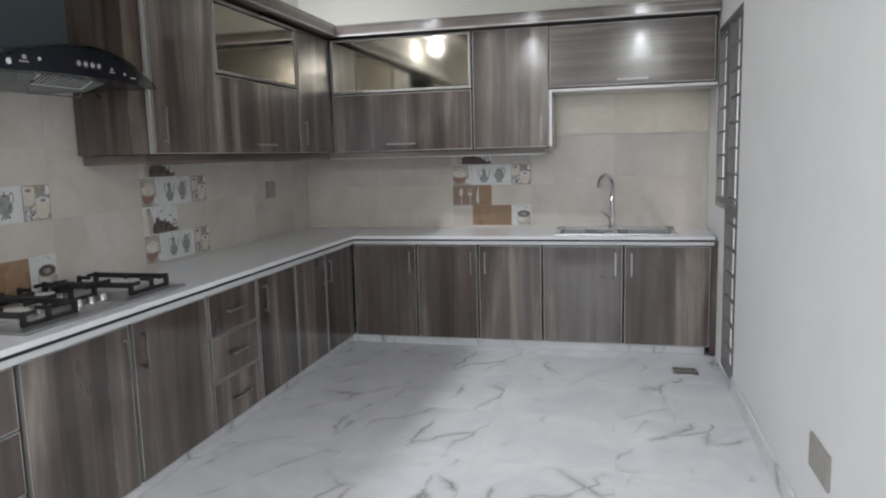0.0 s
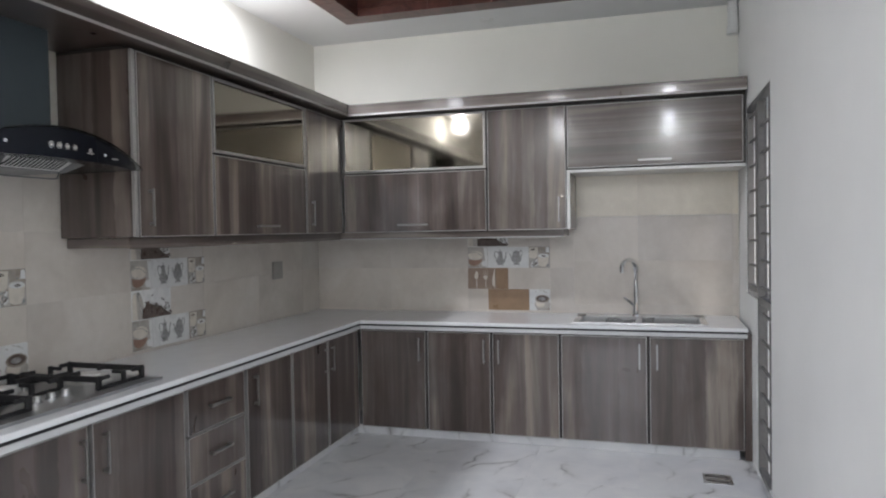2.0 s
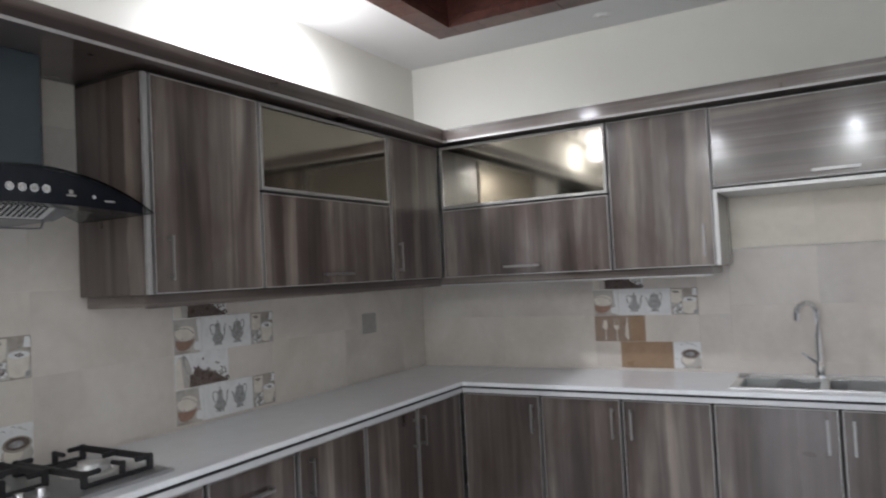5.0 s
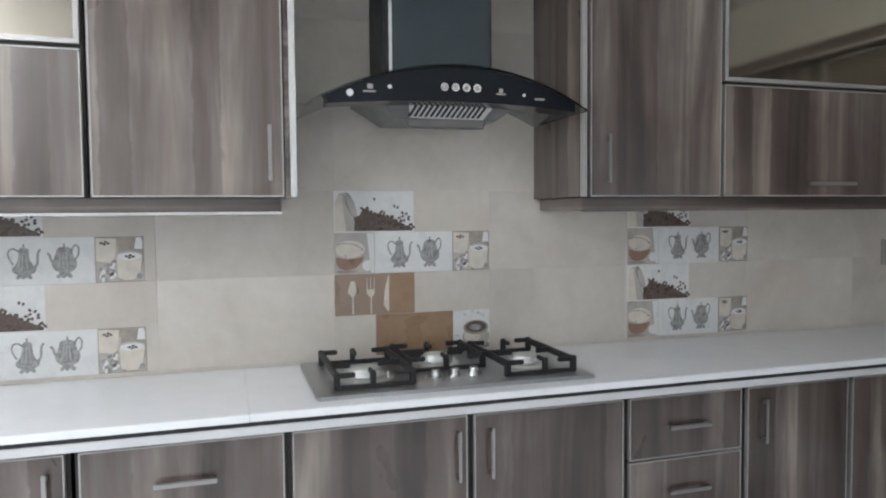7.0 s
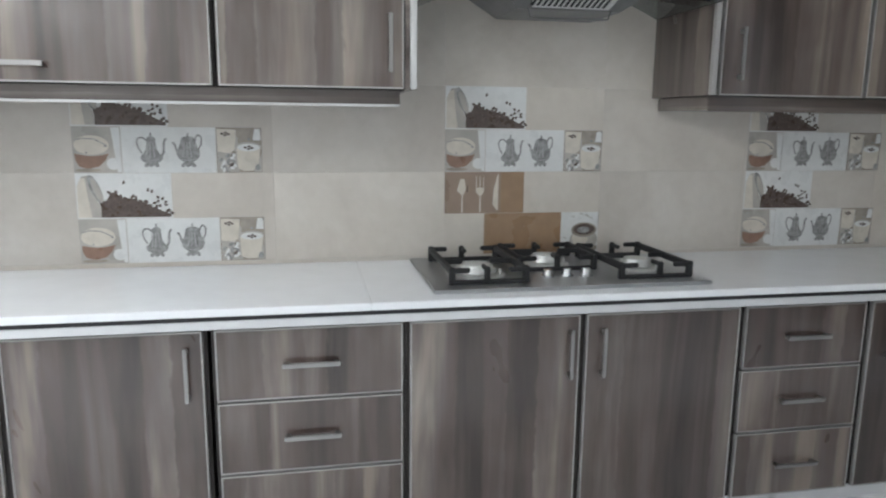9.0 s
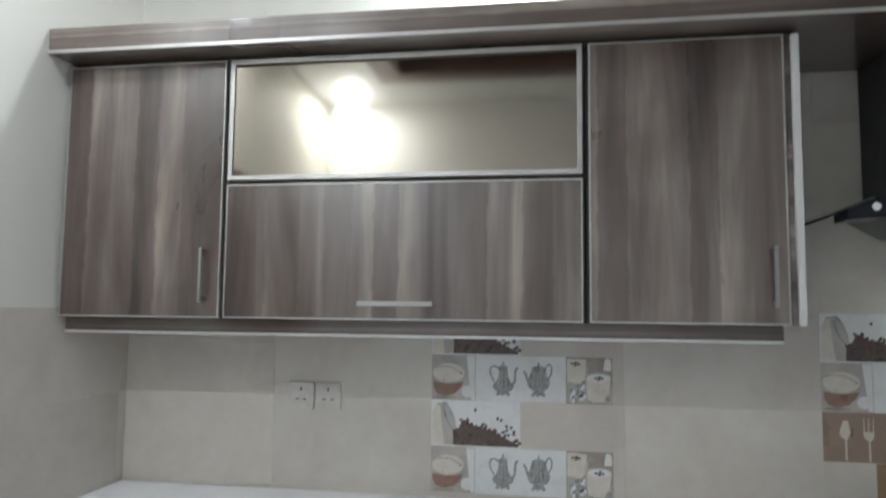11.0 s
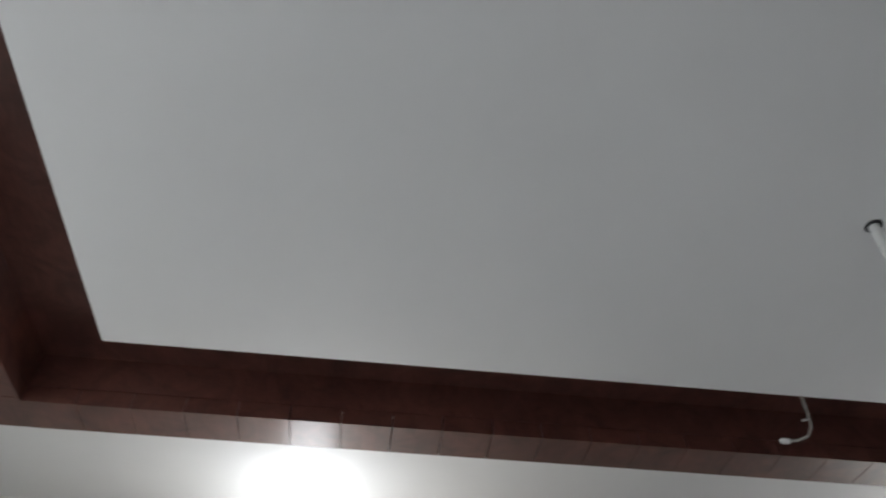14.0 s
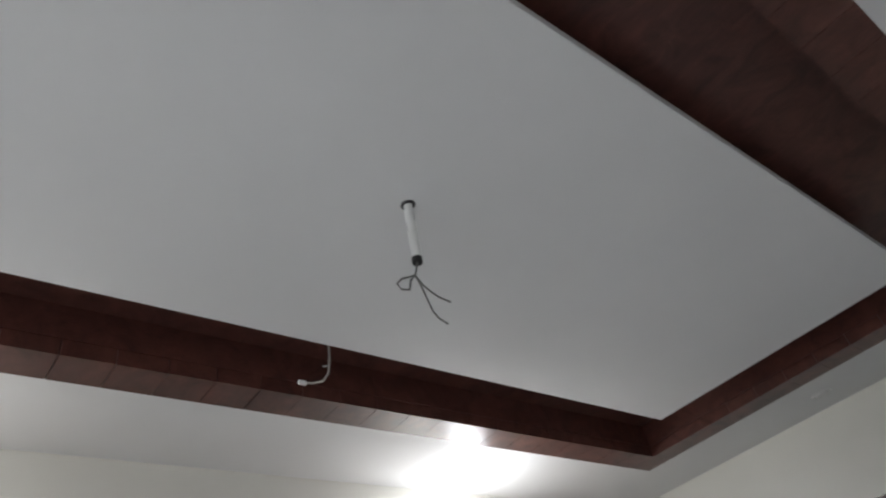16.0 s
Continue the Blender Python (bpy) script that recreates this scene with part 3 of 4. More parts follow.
# worktop: a white slab with a dark groove and a pale lower strip, cut out for the sink
SX0, SX1, SY0, SY1 = 2.03, 2.80, -0.50, -0.10
top = thing("worktop", (CF, -CF, H), "glossy white stone L-shaped worktop with a grooved edge", "worktop")
o = Vector(top.location)


def rel(*pairs):
    return [(Vector(a) - o, Vector(b) - o) for a, b in pairs]


JOINT = -3.605
part("slab", B(*rel(((0.010, NY + 0.010, H - 0.022), (CF, JOINT - 0.0002, H))), bevel=0.0012), COUNTER, top)
part("slab", B(*rel(((0.010, JOINT + 0.0002, H - 0.022), (CF, -0.010, H))), bevel=0.0025), COUNTER, top)
for a, b in (((CF + 0.0003, -CF, H - 0.022), (SX0, -0.010, H)), ((SX1, -CF, H - 0.022), (3.026, -0.010, H)),
             ((SX0, -CF, H - 0.022), (SX1, SY0, H)), ((SX0, SY1, H - 0.022), (SX1, -0.010, H))):
    part("slab", B(*rel((a, b))), COUNTER, top)
part("groove", B(*rel(((CF - 0.03, NY + 0.01, H - 0.035), (CF - 0.008, -CF + 0.008, H - 0.0222)), ((CF - 0.03, -CF + 0.008, H - 0.035), (3.02, -CF + 0.03, H - 0.0222)))), BLACK_RUBBER, top, "black recessed groove")
part("lower_strip", B(*rel(((CF - 0.04, NY + 0.01, H - 0.059), (CF - 0.003, -CF + 0.003, H - 0.0352)), ((CF - 0.003, -CF + 0.003, H - 0.059), (3.024, -CF + 0.04, H - 0.0352))), bevel=0.002), EDGE_STRIP, top, "white lower edge strip, greyed for shade")

part("board", B(((-0.02, -0.19, -0.37), (0.02, 0.19, 0.37))), LAMINATE, thing("end_panel", (3.032, -0.39, 0.375), "dark wood-look end panel of the sink run", "panel"))


# ---- hood ----
HY = -2.955
hood = thing("cooker_hood", (0, HY, 1.63), "black curved-glass chimney cooker hood over the hob", "cooker hood")


def hp(u, d, z):
    return (d, u, z - 1.63)


def arch(u, top=1.775, drop=0.112):
    return top - drop * (u / 0.45) ** 2


bm = bmesh.new()
rows_ = []
for i in range(29):
    u = -0.452 + 0.904 * i / 28
    f = 0.505 - 0.05 * (u / 0.45) ** 2
    rows_.append([bm.verts.new(hp(u, d, arch(u) + dz)) for d, dz in ((0.03, 0), (f, 0), (f, -0.007), (0.03, -0.007))])
for a, b in zip(rows_, rows_[1:]):
    for k in range(4):
        bm.faces.new((a[k], a[(k + 1) % 4], b[(k + 1) % 4], b[k]))
bm.faces.new(rows_[0]), bm.faces.new(rows_[-1])
part("glass_canopy", bm, SMOKED, hood, "curved smoked glass canopy")
bm = bmesh.new()
front, back = [], []
N = 24
outline = [(-0.405 + 0.81 * i / N, arch(-0.405 + 0.81 * i / N) - 0.0075) for i in range(N + 1)] + \
          [(0.405 - 0.81 * i / N, 1.650 + 0.014 * (1 - ((0.405 - 0.81 * i / N) / 0.405) ** 2)) for i in range(N + 1)]
for d, store in ((0.492, front), (0.40, back)):
    for u, z in outline:
        store.append(bm.verts.new(hp(u, d - 0.04 * (u / 0.45) ** 2, z)))
for k in range(len(outline)):
    j = (k + 1) % len(outline)
    bm.faces.new((front[k], front[j], back[j], back[k]))
for ring in (front, back):
    for k in range(N):
        bm.faces.new((ring[k], ring[k + 1], ring[2 * N - k], ring[2 * N + 1 - k]))
panel = part("control_panel", bm, BLACK_GLASS, hood, "glossy black control panel")
for u in (-0.055, -0.020, 0.015, 0.050):
    bm = bmesh.new()
    rod(bm, hp(u, 0.485, 1.706), hp(u, 0.499, 1.706), 0.0125, 20)
    part("button", bm, CHROME, panel, "round chrome push button")
    bm = bmesh.new()
    rod(bm, hp(u, 0.498, 1.706), hp(u, 0.5006, 1.706), 0.0072, 16)
    part("button_cap", bm, GREY_PLASTIC, panel)
for u, z, r in ((-0.340, 1.682, 0.0105), (-0.222, 1.702, 0.006), (0.212, 1.694, 0.005)):
    bm = bmesh.new()
    rod(bm, hp(u, 0.47, z), hp(u, 0.4935 - 0.04 * (u / 0.45) ** 2 + 0.001, z), r, 16)
    part("indicator", bm, PRINT_WHITE, panel, "small white indicator")
for u, z, w, h in ((-0.28, 1.702, 0.016, 0.014), (-0.28, 1.687, 0.042, 0.005), (0.132, 1.704, 0.012, 0.012), (0.132, 1.693, 0.030, 0.005), (0.268, 1.684, 0.034, 0.006)):
    bm = bmesh.new()
    d = 0.4925 - 0.04 * (u / 0.45) ** 2
    box(bm, hp(u - w / 2, d - 0.01, z - h / 2), hp(u + w / 2, d + 0.0012, z + h / 2))
    part("marking", bm, GREY_PLASTIC, panel, "small pale printed mark")
bm = bmesh.new()
vs = [bm.verts.new(hp(*p)) for p in ((-0.27, 0.05, 1.70), (0.27, 0.05, 1.70), (0.27, 0.44, 1.70), (-0.27, 0.44, 1.70),
                                     (-0.17, 0.09, 1.628), (0.17, 0.09, 1.628), (0.17, 0.33, 1.628), (-0.17, 0.33, 1.628))]
for f in ((0, 1, 2, 3), (4, 5, 6, 7), (0, 1, 5, 4), (1, 2, 6, 5), (2, 3, 7, 6), (3, 0, 4, 7)):
    bm.faces.new([vs[i] for i in f])
part("housing", bm, HOUSING, hood, "grey painted steel funnel housing")
slope = (1.631 - 1.700) / (0.338 - 0.442)


def filter_point(u, d, up=0.0):
    return hp(u, d + 0.004, 1.700 + slope * (d - 0.442) - 0.003 - up)


bm = bmesh.new()
face = [filter_point(u, d) for u, d in ((-0.155, 0.438), (0.155, 0.438), (0.125, 0.342), (-0.125, 0.342))]
fv = [bm.verts.new(p) for p in face] + [bm.verts.new((p[0] - 0.003, p[1], p[2] + 0.004)) for p in face]
for f in ((0, 1, 2, 3), (4, 5, 6, 7), (0, 1, 5, 4), (1, 2, 6, 5), (2, 3, 7, 6), (3, 0, 4, 7)):
    bm.faces.new([fv[k] for k in f])
filt = part("grease_filter", bm, BURNER_ALU, hood, "pale metal grease filter")
for i in range(14):
    u = -0.128 + 0.0178 * i
    bm = bmesh.new()
    quad = [filter_point(u + a, d, 0.001) for a, d in ((0.018, 0.433), (0.0275, 0.433), (0.0035, 0.349), (-0.006, 0.349))]
    top_ = [bm.verts.new(q) for q in quad]
    low_ = [bm.verts.new((q[0] - 0.001, q[1], q[2] + 0.004)) for q in quad]
    bm.faces.new(top_), bm.faces.new(low_)
    for k in range(4):
        bm.faces.new((top_[k], top_[(k + 1) % 4], low_[(k + 1) % 4], low_[k]))
    part("slot", bm, BLACK_RUBBER, filt)
chim = part("chimney", B((hp(-0.188, 0.012, 1.745), hp(0.195, 0.248, CZ0 - 0.001)), bevel=0.003), BLACK_RUBBER, hood, "black chimney duct")
part("front_plate", B((hp(-0.16, 0.2485, 1.75), hp(0.185, 0.253, CZ0 - 0.002)), bevel=0.001), BLUE_STEEL, chim, "dark blue-grey glossy front plate")
part("chrome_strip", B((hp(-0.1715, 0.2485, 1.75), hp(-0.1605, 0.257, CZ0 - 0.002)), bevel=0.0015), CHROME, chim, "bright chrome edge strip")
bm = bmesh.new()
tube(bm, [hp(-0.135, 0.335, 1.632), hp(-0.137, 0.335, 1.632), hp(-0.128, 0.335, 1.605), hp(-0.10, 0.335, 1.602), hp(0.10, 0.335, 1.602), hp(0.128, 0.335, 1.605), hp(0.137, 0.335, 1.632), hp(0.135, 0.335, 1.632)], 0.003, 8)
part("filter_handle", bm, HOUSING, hood, "thin steel bail handle")

# ---- hob ----
hob = thing("gas_hob", (0.285, HY, H), "brushed steel three-burner gas hob set in the worktop", "gas hob")


def gp(u, d, z):
    return (d - 0.285, u, z)


part("plate", B((gp(-0.462, 0.03, 0.0), gp(0.436, 0.545, 0.011)), bevel=0.005), HOB_STEEL, hob)
BURNERS = ((-0.282, 0.322, 0.068), (0.0, 0.185, 0.056), (0.290, 0.300, 0.058))
for u, d, r in BURNERS:
    bm = bmesh.new()
    rod(bm, gp(u, d, 0.0105), gp(u, d, 0.0145), r + 0.030, 32, r + 0.022)
    part("spill_ring", bm, BURNER_ALU, hob, "round pale metal spill ring")
    bm = bmesh.new()
    rod(bm, gp(u, d, 0.0125), gp(u, d, 0.022), r * 0.80, 32, r * 0.86)
    rod(bm, gp(u, d, 0.022), gp(u, d, 0.034), r, 32, r * 0.92)
    for k in range(24):
        a = 2 * math.pi * k / 24
        rod(bm, gp(u + r * 0.93 * math.cos(a), d + r * 0.93 * math.sin(a), 0.0225), gp(u + r * 1.015 * math.cos(a), d + r * 1.015 * math.sin(a), 0.0225), 0.0024, 6)
    burner = part("burner", bm, BURNER_ALU, hob, "matt aluminium burner crown")
    bm = bmesh.new()
    rod(bm, gp(u, d, 0.0335), gp(u, d, 0.043), r * 0.80, 28, r * 0.74)
    rod(bm, gp(u, d, 0.043), gp(u, d, 0.046), r * 0.74, 28, r * 0.30)
    part("burner_cap", bm, BURNER_ALU, burner, "pale aluminium burner cap")
    bm = bmesh.new()
    rod(bm, gp(u + r * 1.05, d + r * 0.55, 0.014), gp(u + r * 1.05, d + r * 0.55, 0.033), 0.003, 8)
    part("igniter", bm, PRINT_WHITE, burner, "white ceramic igniter pin")


def grate(u0, u1, d0, d1, cu, cd):
    """A cast pan support: tall side bars on legs, low front and back bars, and posts with fingers towards the burner."""
    bm = bmesh.new()
    w, foot, low, lo, hi = 0.0075, 0.011, 0.024, 0.040, 0.062
    for u, s in ((u0, 1), (u1, -1)):
        box(bm, gp(u - w, d0, lo), gp(u + w, d1, hi), 0.003)
        for d, q in ((d0, 1), (d1, -1)):
            box(bm, gp(u - 0.0095, d - 0.0095, foot), gp(u + 0.0095, d + 0.0095, hi + 0.002), 0.003)
            box(bm, gp(u + s * 0.008, d - 0.006, lo + 0.006), gp(u + s * 0.056, d + 0.006, hi), 0.003)
        e = cu - s * 0.046
        box(bm, gp(u + s * 0.006, cd - 0.0055, lo + 0.004), gp(e, cd + 0.0055, hi), 0.002)
    for d, q in ((d0, 1), (d1, -1)):
        box(bm, gp(u0 + 0.009, d - 0.007, foot), gp(u1 - 0.009, d + 0.007, low), 0.002)
        box(bm, gp(cu - 0.009, d - 0.008, low - 0.002), gp(cu + 0.009, d + 0.008, hi + 0.002), 0.003)
        e = d + q * 0.055
        box(bm, gp(cu - 0.0055, min(d, e), lo + 0.008), gp(cu + 0.0055, max(d, e), hi), 0.002)
    part("pan_support", bm, IRON, hob, "black cast iron pan support")


grate(-0.392, -0.158, 0.105, 0.470, BURNERS[0][0], BURNERS[0][1])
grate(-0.130, 0.130, 0.070, 0.315, BURNERS[1][0], BURNERS[1][1])
grate(0.158, 0.392, 0.105, 0.470, BURNERS[2][0], BURNERS[2][1])
for u in (-0.065, 0.0, 0.065):
    bm = bmesh.new()
    rod(bm, gp(u, 0.405, 0.011), gp(u, 0.405, 0.017), 0.022, 20)
    rod(bm, gp(u, 0.405, 0.017), gp(u, 0.405, 0.036), 0.0165, 20, 0.014)
    part("knob", bm, STEEL, hob, "polished metal control knob")

# ---- sink and tap ----
sink = thing("kitchen_sink", ((SX0 + SX1) / 2, -0.30, H), "stainless steel double bowl sink set in the worktop", "sink")
o = Vector(sink.location)
part("rim", B(*rel(((SX0 - 0.02, SY0 - 0.015, H), (SX1 + 0.02, SY0 + 0.02, H + 0.005)), ((SX0 - 0.02, SY1 - 0.075, H), (SX1 + 0.02, SY1 + 0.015, H + 0.005)),
                  ((SX0 - 0.02, SY0 + 0.02, H), (SX0 + 0.02, SY1 - 0.075, H + 0.005)), ((SX1 - 0.02, SY0 + 0.02, H), (SX1 + 0.02, SY1 - 0.075, H + 0.005)),
                  ((2.395, SY0 + 0.02, H - 0.01), (2.435, SY1 - 0.075, H + 0.005))), bevel=0.002), STEEL, sink)
for a, b in ((SX0 + 0.02, 2.395), (2.435, SX1 - 0.02)):
    y0, y1, zb = SY0 + 0.02, SY1 - 0.075, H - 0.17
    part("bowl", B(*rel(((a - 0.002, y0, zb), (a, y1, H)), ((b, y0, zb), (b + 0.002, y1, H)), ((a, y0 - 0.002, zb), (b, y0, H)),
                        ((a, y1, zb), (b, y1 + 0.002, H)), ((a, y0, zb - 0.002), (b, y1, zb)))), STEEL, sink)
    bm = bmesh.new()
    rod(bm, Vector(((a + b) / 2, (y0 + y1) / 2, zb)) - o, Vector(((a + b) / 2, (y0 + y1) / 2, zb + 0.004)) - o, 0.04, 20)
    part("drain_cup", bm, CHROME, sink)
for x in (SX0 + 0.01, SX1 - 0.01):
    bm = bmesh.new()
    box(bm, Vector((x - 0.03, SY1 - 0.05, H + 0.004)) - o, Vector((x + 0.03, SY1 - 0.01, H + 0.016)) - o, 0.004)
    part("corner_clip", bm, GREY_PLASTIC, sink)
tap = thing("kitchen_tap", (2.392, -0.135, H + 0.005), "chrome swan-neck mixer tap behind the sink", "tap")
bm = bmesh.new()
rod(bm, (0, 0, 0), (0, 0, 0.012), 0.030, 24, 0.027)
rod(bm, (0, 0, 0.012), (0, 0, 0.085), 0.023, 24, 0.021)
part("tap_body", bm, CHROME, tap)
bm = bmesh.new()
pts = [(0, 0, 0.08), (0, 0, 0.20), (0, 0, 0.31)] + [(-0.042 * (1 - math.cos(a)), -0.075 * (1 - math.cos(a)), 0.31 + 0.068 * math.sin(a)) for a in [math.pi * k / 10 for k in range(1, 10)]] + [(-0.084, -0.15, 0.295)]
tube(bm, pts, 0.0145, 12)
part("spout", bm, CHROME, tap)
bm = bmesh.new()
rod(bm, (-0.012, -0.008, 0.072), (-0.05, -0.03, 0.105), 0.011, 12, 0.008)
rod(bm, (-0.05, -0.03, 0.105), (-0.075, -0.045, 0.128), 0.006, 10)
part("lever", bm, CHROME, tap)

# ---- floor drain, plates, sockets, pipe ends ----
drain = thing("floor_drain", (2.83, -0.925, 0.0), "square steel grating floor drain", "floor drain")
part("frame", B(((-0.075, -0.075, 0), (0.075, -0.062, 0.004)), ((-0.075, 0.062, 0), (0.075, 0.075, 0.004)), ((-0.075, -0.062, 0), (-0.062, 0.062, 0.004)), ((0.062, -0.062, 0), (0.075, 0.062, 0.004))), STEEL, drain)
part("pit", B(((-0.062, -0.062, 0), (0.062, 0.062, 0.001))), BLACK_RUBBER, drain)
for k in range(6):
    part("slat", B(((-0.062, -0.055 + k * 0.02, 0.001), (0.062, -0.045 + k * 0.02, 0.0035))), STEEL, drain)


def plate(name, label, side, u0, u1, z0, z1, mat_, slots, d0=0.008):
    o = side.at((u0 + u1) / 2, 0, z0)
    t = thing(name, o, label, "wall socket")
    bm = bmesh.new()
    side.box(bm, o, u0, u1, d0, d0 + 0.009, z0, z1, 0.002)
    p = part("plate", bm, mat_, t)
    for su, sz, w, h in slots:
        bm = bmesh.new()
        side.box(bm, o, su - w / 2, su + w / 2, d0 + 0.004, d0 + 0.010, sz - h / 2, sz + h / 2)
        part("slot", bm, BLACK_RUBBER if mat_ is PLASTIC else DARK, p)


for c_ in (-4.978, -4.880):
    plate("wall_socket", "square cream plastic socket plate on the tiles", HOB, c_ - 0.046, c_ + 0.046, 1.060, 1.152, PLASTIC,
          [(c_, 1.128, 0.005, 0.013), (c_ - 0.014, 1.094, 0.013, 0.004), (c_ + 0.014, 1.094, 0.013, 0.004)])
plate("wall_plate", "plain grey-brown blank socket plate on the tiles", HOB, -0.715, -0.585, 1.065, 1.185, GREY_PLASTIC, [])
low = thing("wall_plate", (WX, -2.935, 0.29), "grey blank socket plate low on the white wall", "wall socket")
part("plate", B(((-0.010, -0.105, 0), (0.0, 0.105, 0.115)), bevel=0.002), GREY_PLASTIC, low)
pipe = thing("pipe_stub", (3.0, -0.05, 2.62), "short white plastic pipe stub near the ceiling corner", "pipe")
bm = bmesh.new()
rod(bm, (0.012, 0.0, 0.0), (0.012, 0.0, ZC - 2.62), 0.031, 18)
rod(bm, (0.012, 0.0, -0.002), (0.012, 0.0, 0.045), 0.0365, 18)
part("pipe", bm, PRINT_WHITE, pipe)

# ---- ceiling fittings ----
for x, y, power in DOWNLIGHTS + [(1.42, -0.22, 0.0)]:
    lit = power > 0
    t = thing("downlight", (x, y, ZC), "round white recessed ceiling downlight, " + ("lit" if lit else "switched off"), "downlight", "ceiling downlights")
    bm = bmesh.new()
    for k in range(24):
        a, b = 2 * math.pi * k / 24, 2 * math.pi * (k + 1) / 24
        ring = [[(r * math.cos(q), r * math.sin(q), z) for r, z in ((0.036, -0.002), (0.044, -0.005), (0.052, 0.0))] for q in (a, b)]
        for i in range(2):
            bm.faces.new([bm.verts.new(p) for p in (ring[0][i], ring[0][i + 1], ring[1][i + 1], ring[1][i])])
    bmesh.ops.remove_doubles(bm, verts=bm.verts, dist=1e-5)
    part("trim_ring", bm, PRINT_WHITE, t)
    bm = bmesh.new()
    rod(bm, (0, 0, -0.001), (0, 0, -0.009), 0.036, 24, 0.030)
    part("lens", bm, BULB if lit else PRINT_WHITE, t)

conduit = thing("fan_conduit", (1.574, -2.858, ZC + 0.02), "white plastic conduit with loose wires hanging from the ceiling panel", "cable conduit")
bm = bmesh.new()
rod(bm, (0, -0.009, 0), (0, -0.009, -0.006), 0.021, 12, 0.017)
part("hole", bm, BLACK_RUBBER, conduit, "dark rough hole")
bm = bmesh.new()
tube(bm, [(0.001, -0.011, 0.0), (0.001, -0.015, -0.08), (0, -0.02, -0.19)], 0.0125, 12)
part("pipe", bm, PRINT_WHITE, conduit, "white plastic pipe")
bm = bmesh.new()
rod(bm, (0, -0.02, -0.188), (0, -0.021, -0.203), 0.0135, 12)
part("pipe_end", bm, BLACK_RUBBER, conduit)
for pts in ([(0, -0.021, -0.2), (0, -0.036, -0.245), (0.004, -0.058, -0.262), (0.002, -0.085, -0.275), (0, -0.1, -0.293), (0, -0.09, -0.307), (-0.003, -0.062, -0.297), (0, -0.055, -0.268), (0, -0.04, -0.252)],
            [(0, -0.036, -0.25), (0, -0.02, -0.272), (0.002, 0.0, -0.287), (0, 0.025, -0.296), (0, 0.06, -0.3)],
            [(0, -0.036, -0.25), (0, -0.022, -0.29), (0, -0.006, -0.345), (0, 0.008, -0.362), (0, 0.034, -0.372)]):
    bm = bmesh.new()
    tube(bm, pts, 0.0025, 6)
    part("wire", bm, RUST, conduit, "thin grey loose wire")
led = thing("loose_cable", (0.898, -2.706, ZC + 0.022), "thin white cable with a plug hanging out of the ceiling tray", "cable")
bm = bmesh.new()
tube(bm, [(0, 0, 0.01), (0, -0.004, -0.05), (0, -0.012, -0.10), (0, -0.035, -0.132), (0, -0.075, -0.148), (0, -0.1, -0.15)], 0.0035, 6)
part("cable", bm, GREY_PLASTIC, led)
bm = bmesh.new()
box(bm, (-0.006, -0.125, -0.16), (0.006, -0.098, -0.146), 0.002)
part("plug", bm, PRINT_WHITE, led)
bm = bmesh.new()
tube(bm, [(0, -0.008, -0.07), (0, -0.03, -0.078)], 0.0035, 6)
part("clip", bm, PRINT_GREY, led)


# ---- printed tiles ----
def ell(cx, cz, rx, rz, n=16, tilt=0.0):
    c, s = math.cos(tilt), math.sin(tilt)
    return [(cx + rx * math.cos(a) * c - rz * math.sin(a) * s, cz + rx * math.cos(a) * s + rz * math.sin(a) * c) for a in [2 * math.pi * k / n for k in range(n)]]


def stroke(pts, w):
    """Quads along a bent line of width w."""
    out = []
    for (x0, z0), (x1, z1) in zip(pts, pts[1:]):
        d = math.hypot(x1 - x0, z1 - z0) or 1
        nx, nz = -(z1 - z0) / d * w / 2, (x1 - x0) / d * w / 2
        out.append([(x0 + nx, z0 + nz), (x1 + nx, z1 + nz), (x1 - nx, z1 - nz), (x0 - nx, z0 - nz)])
    return out


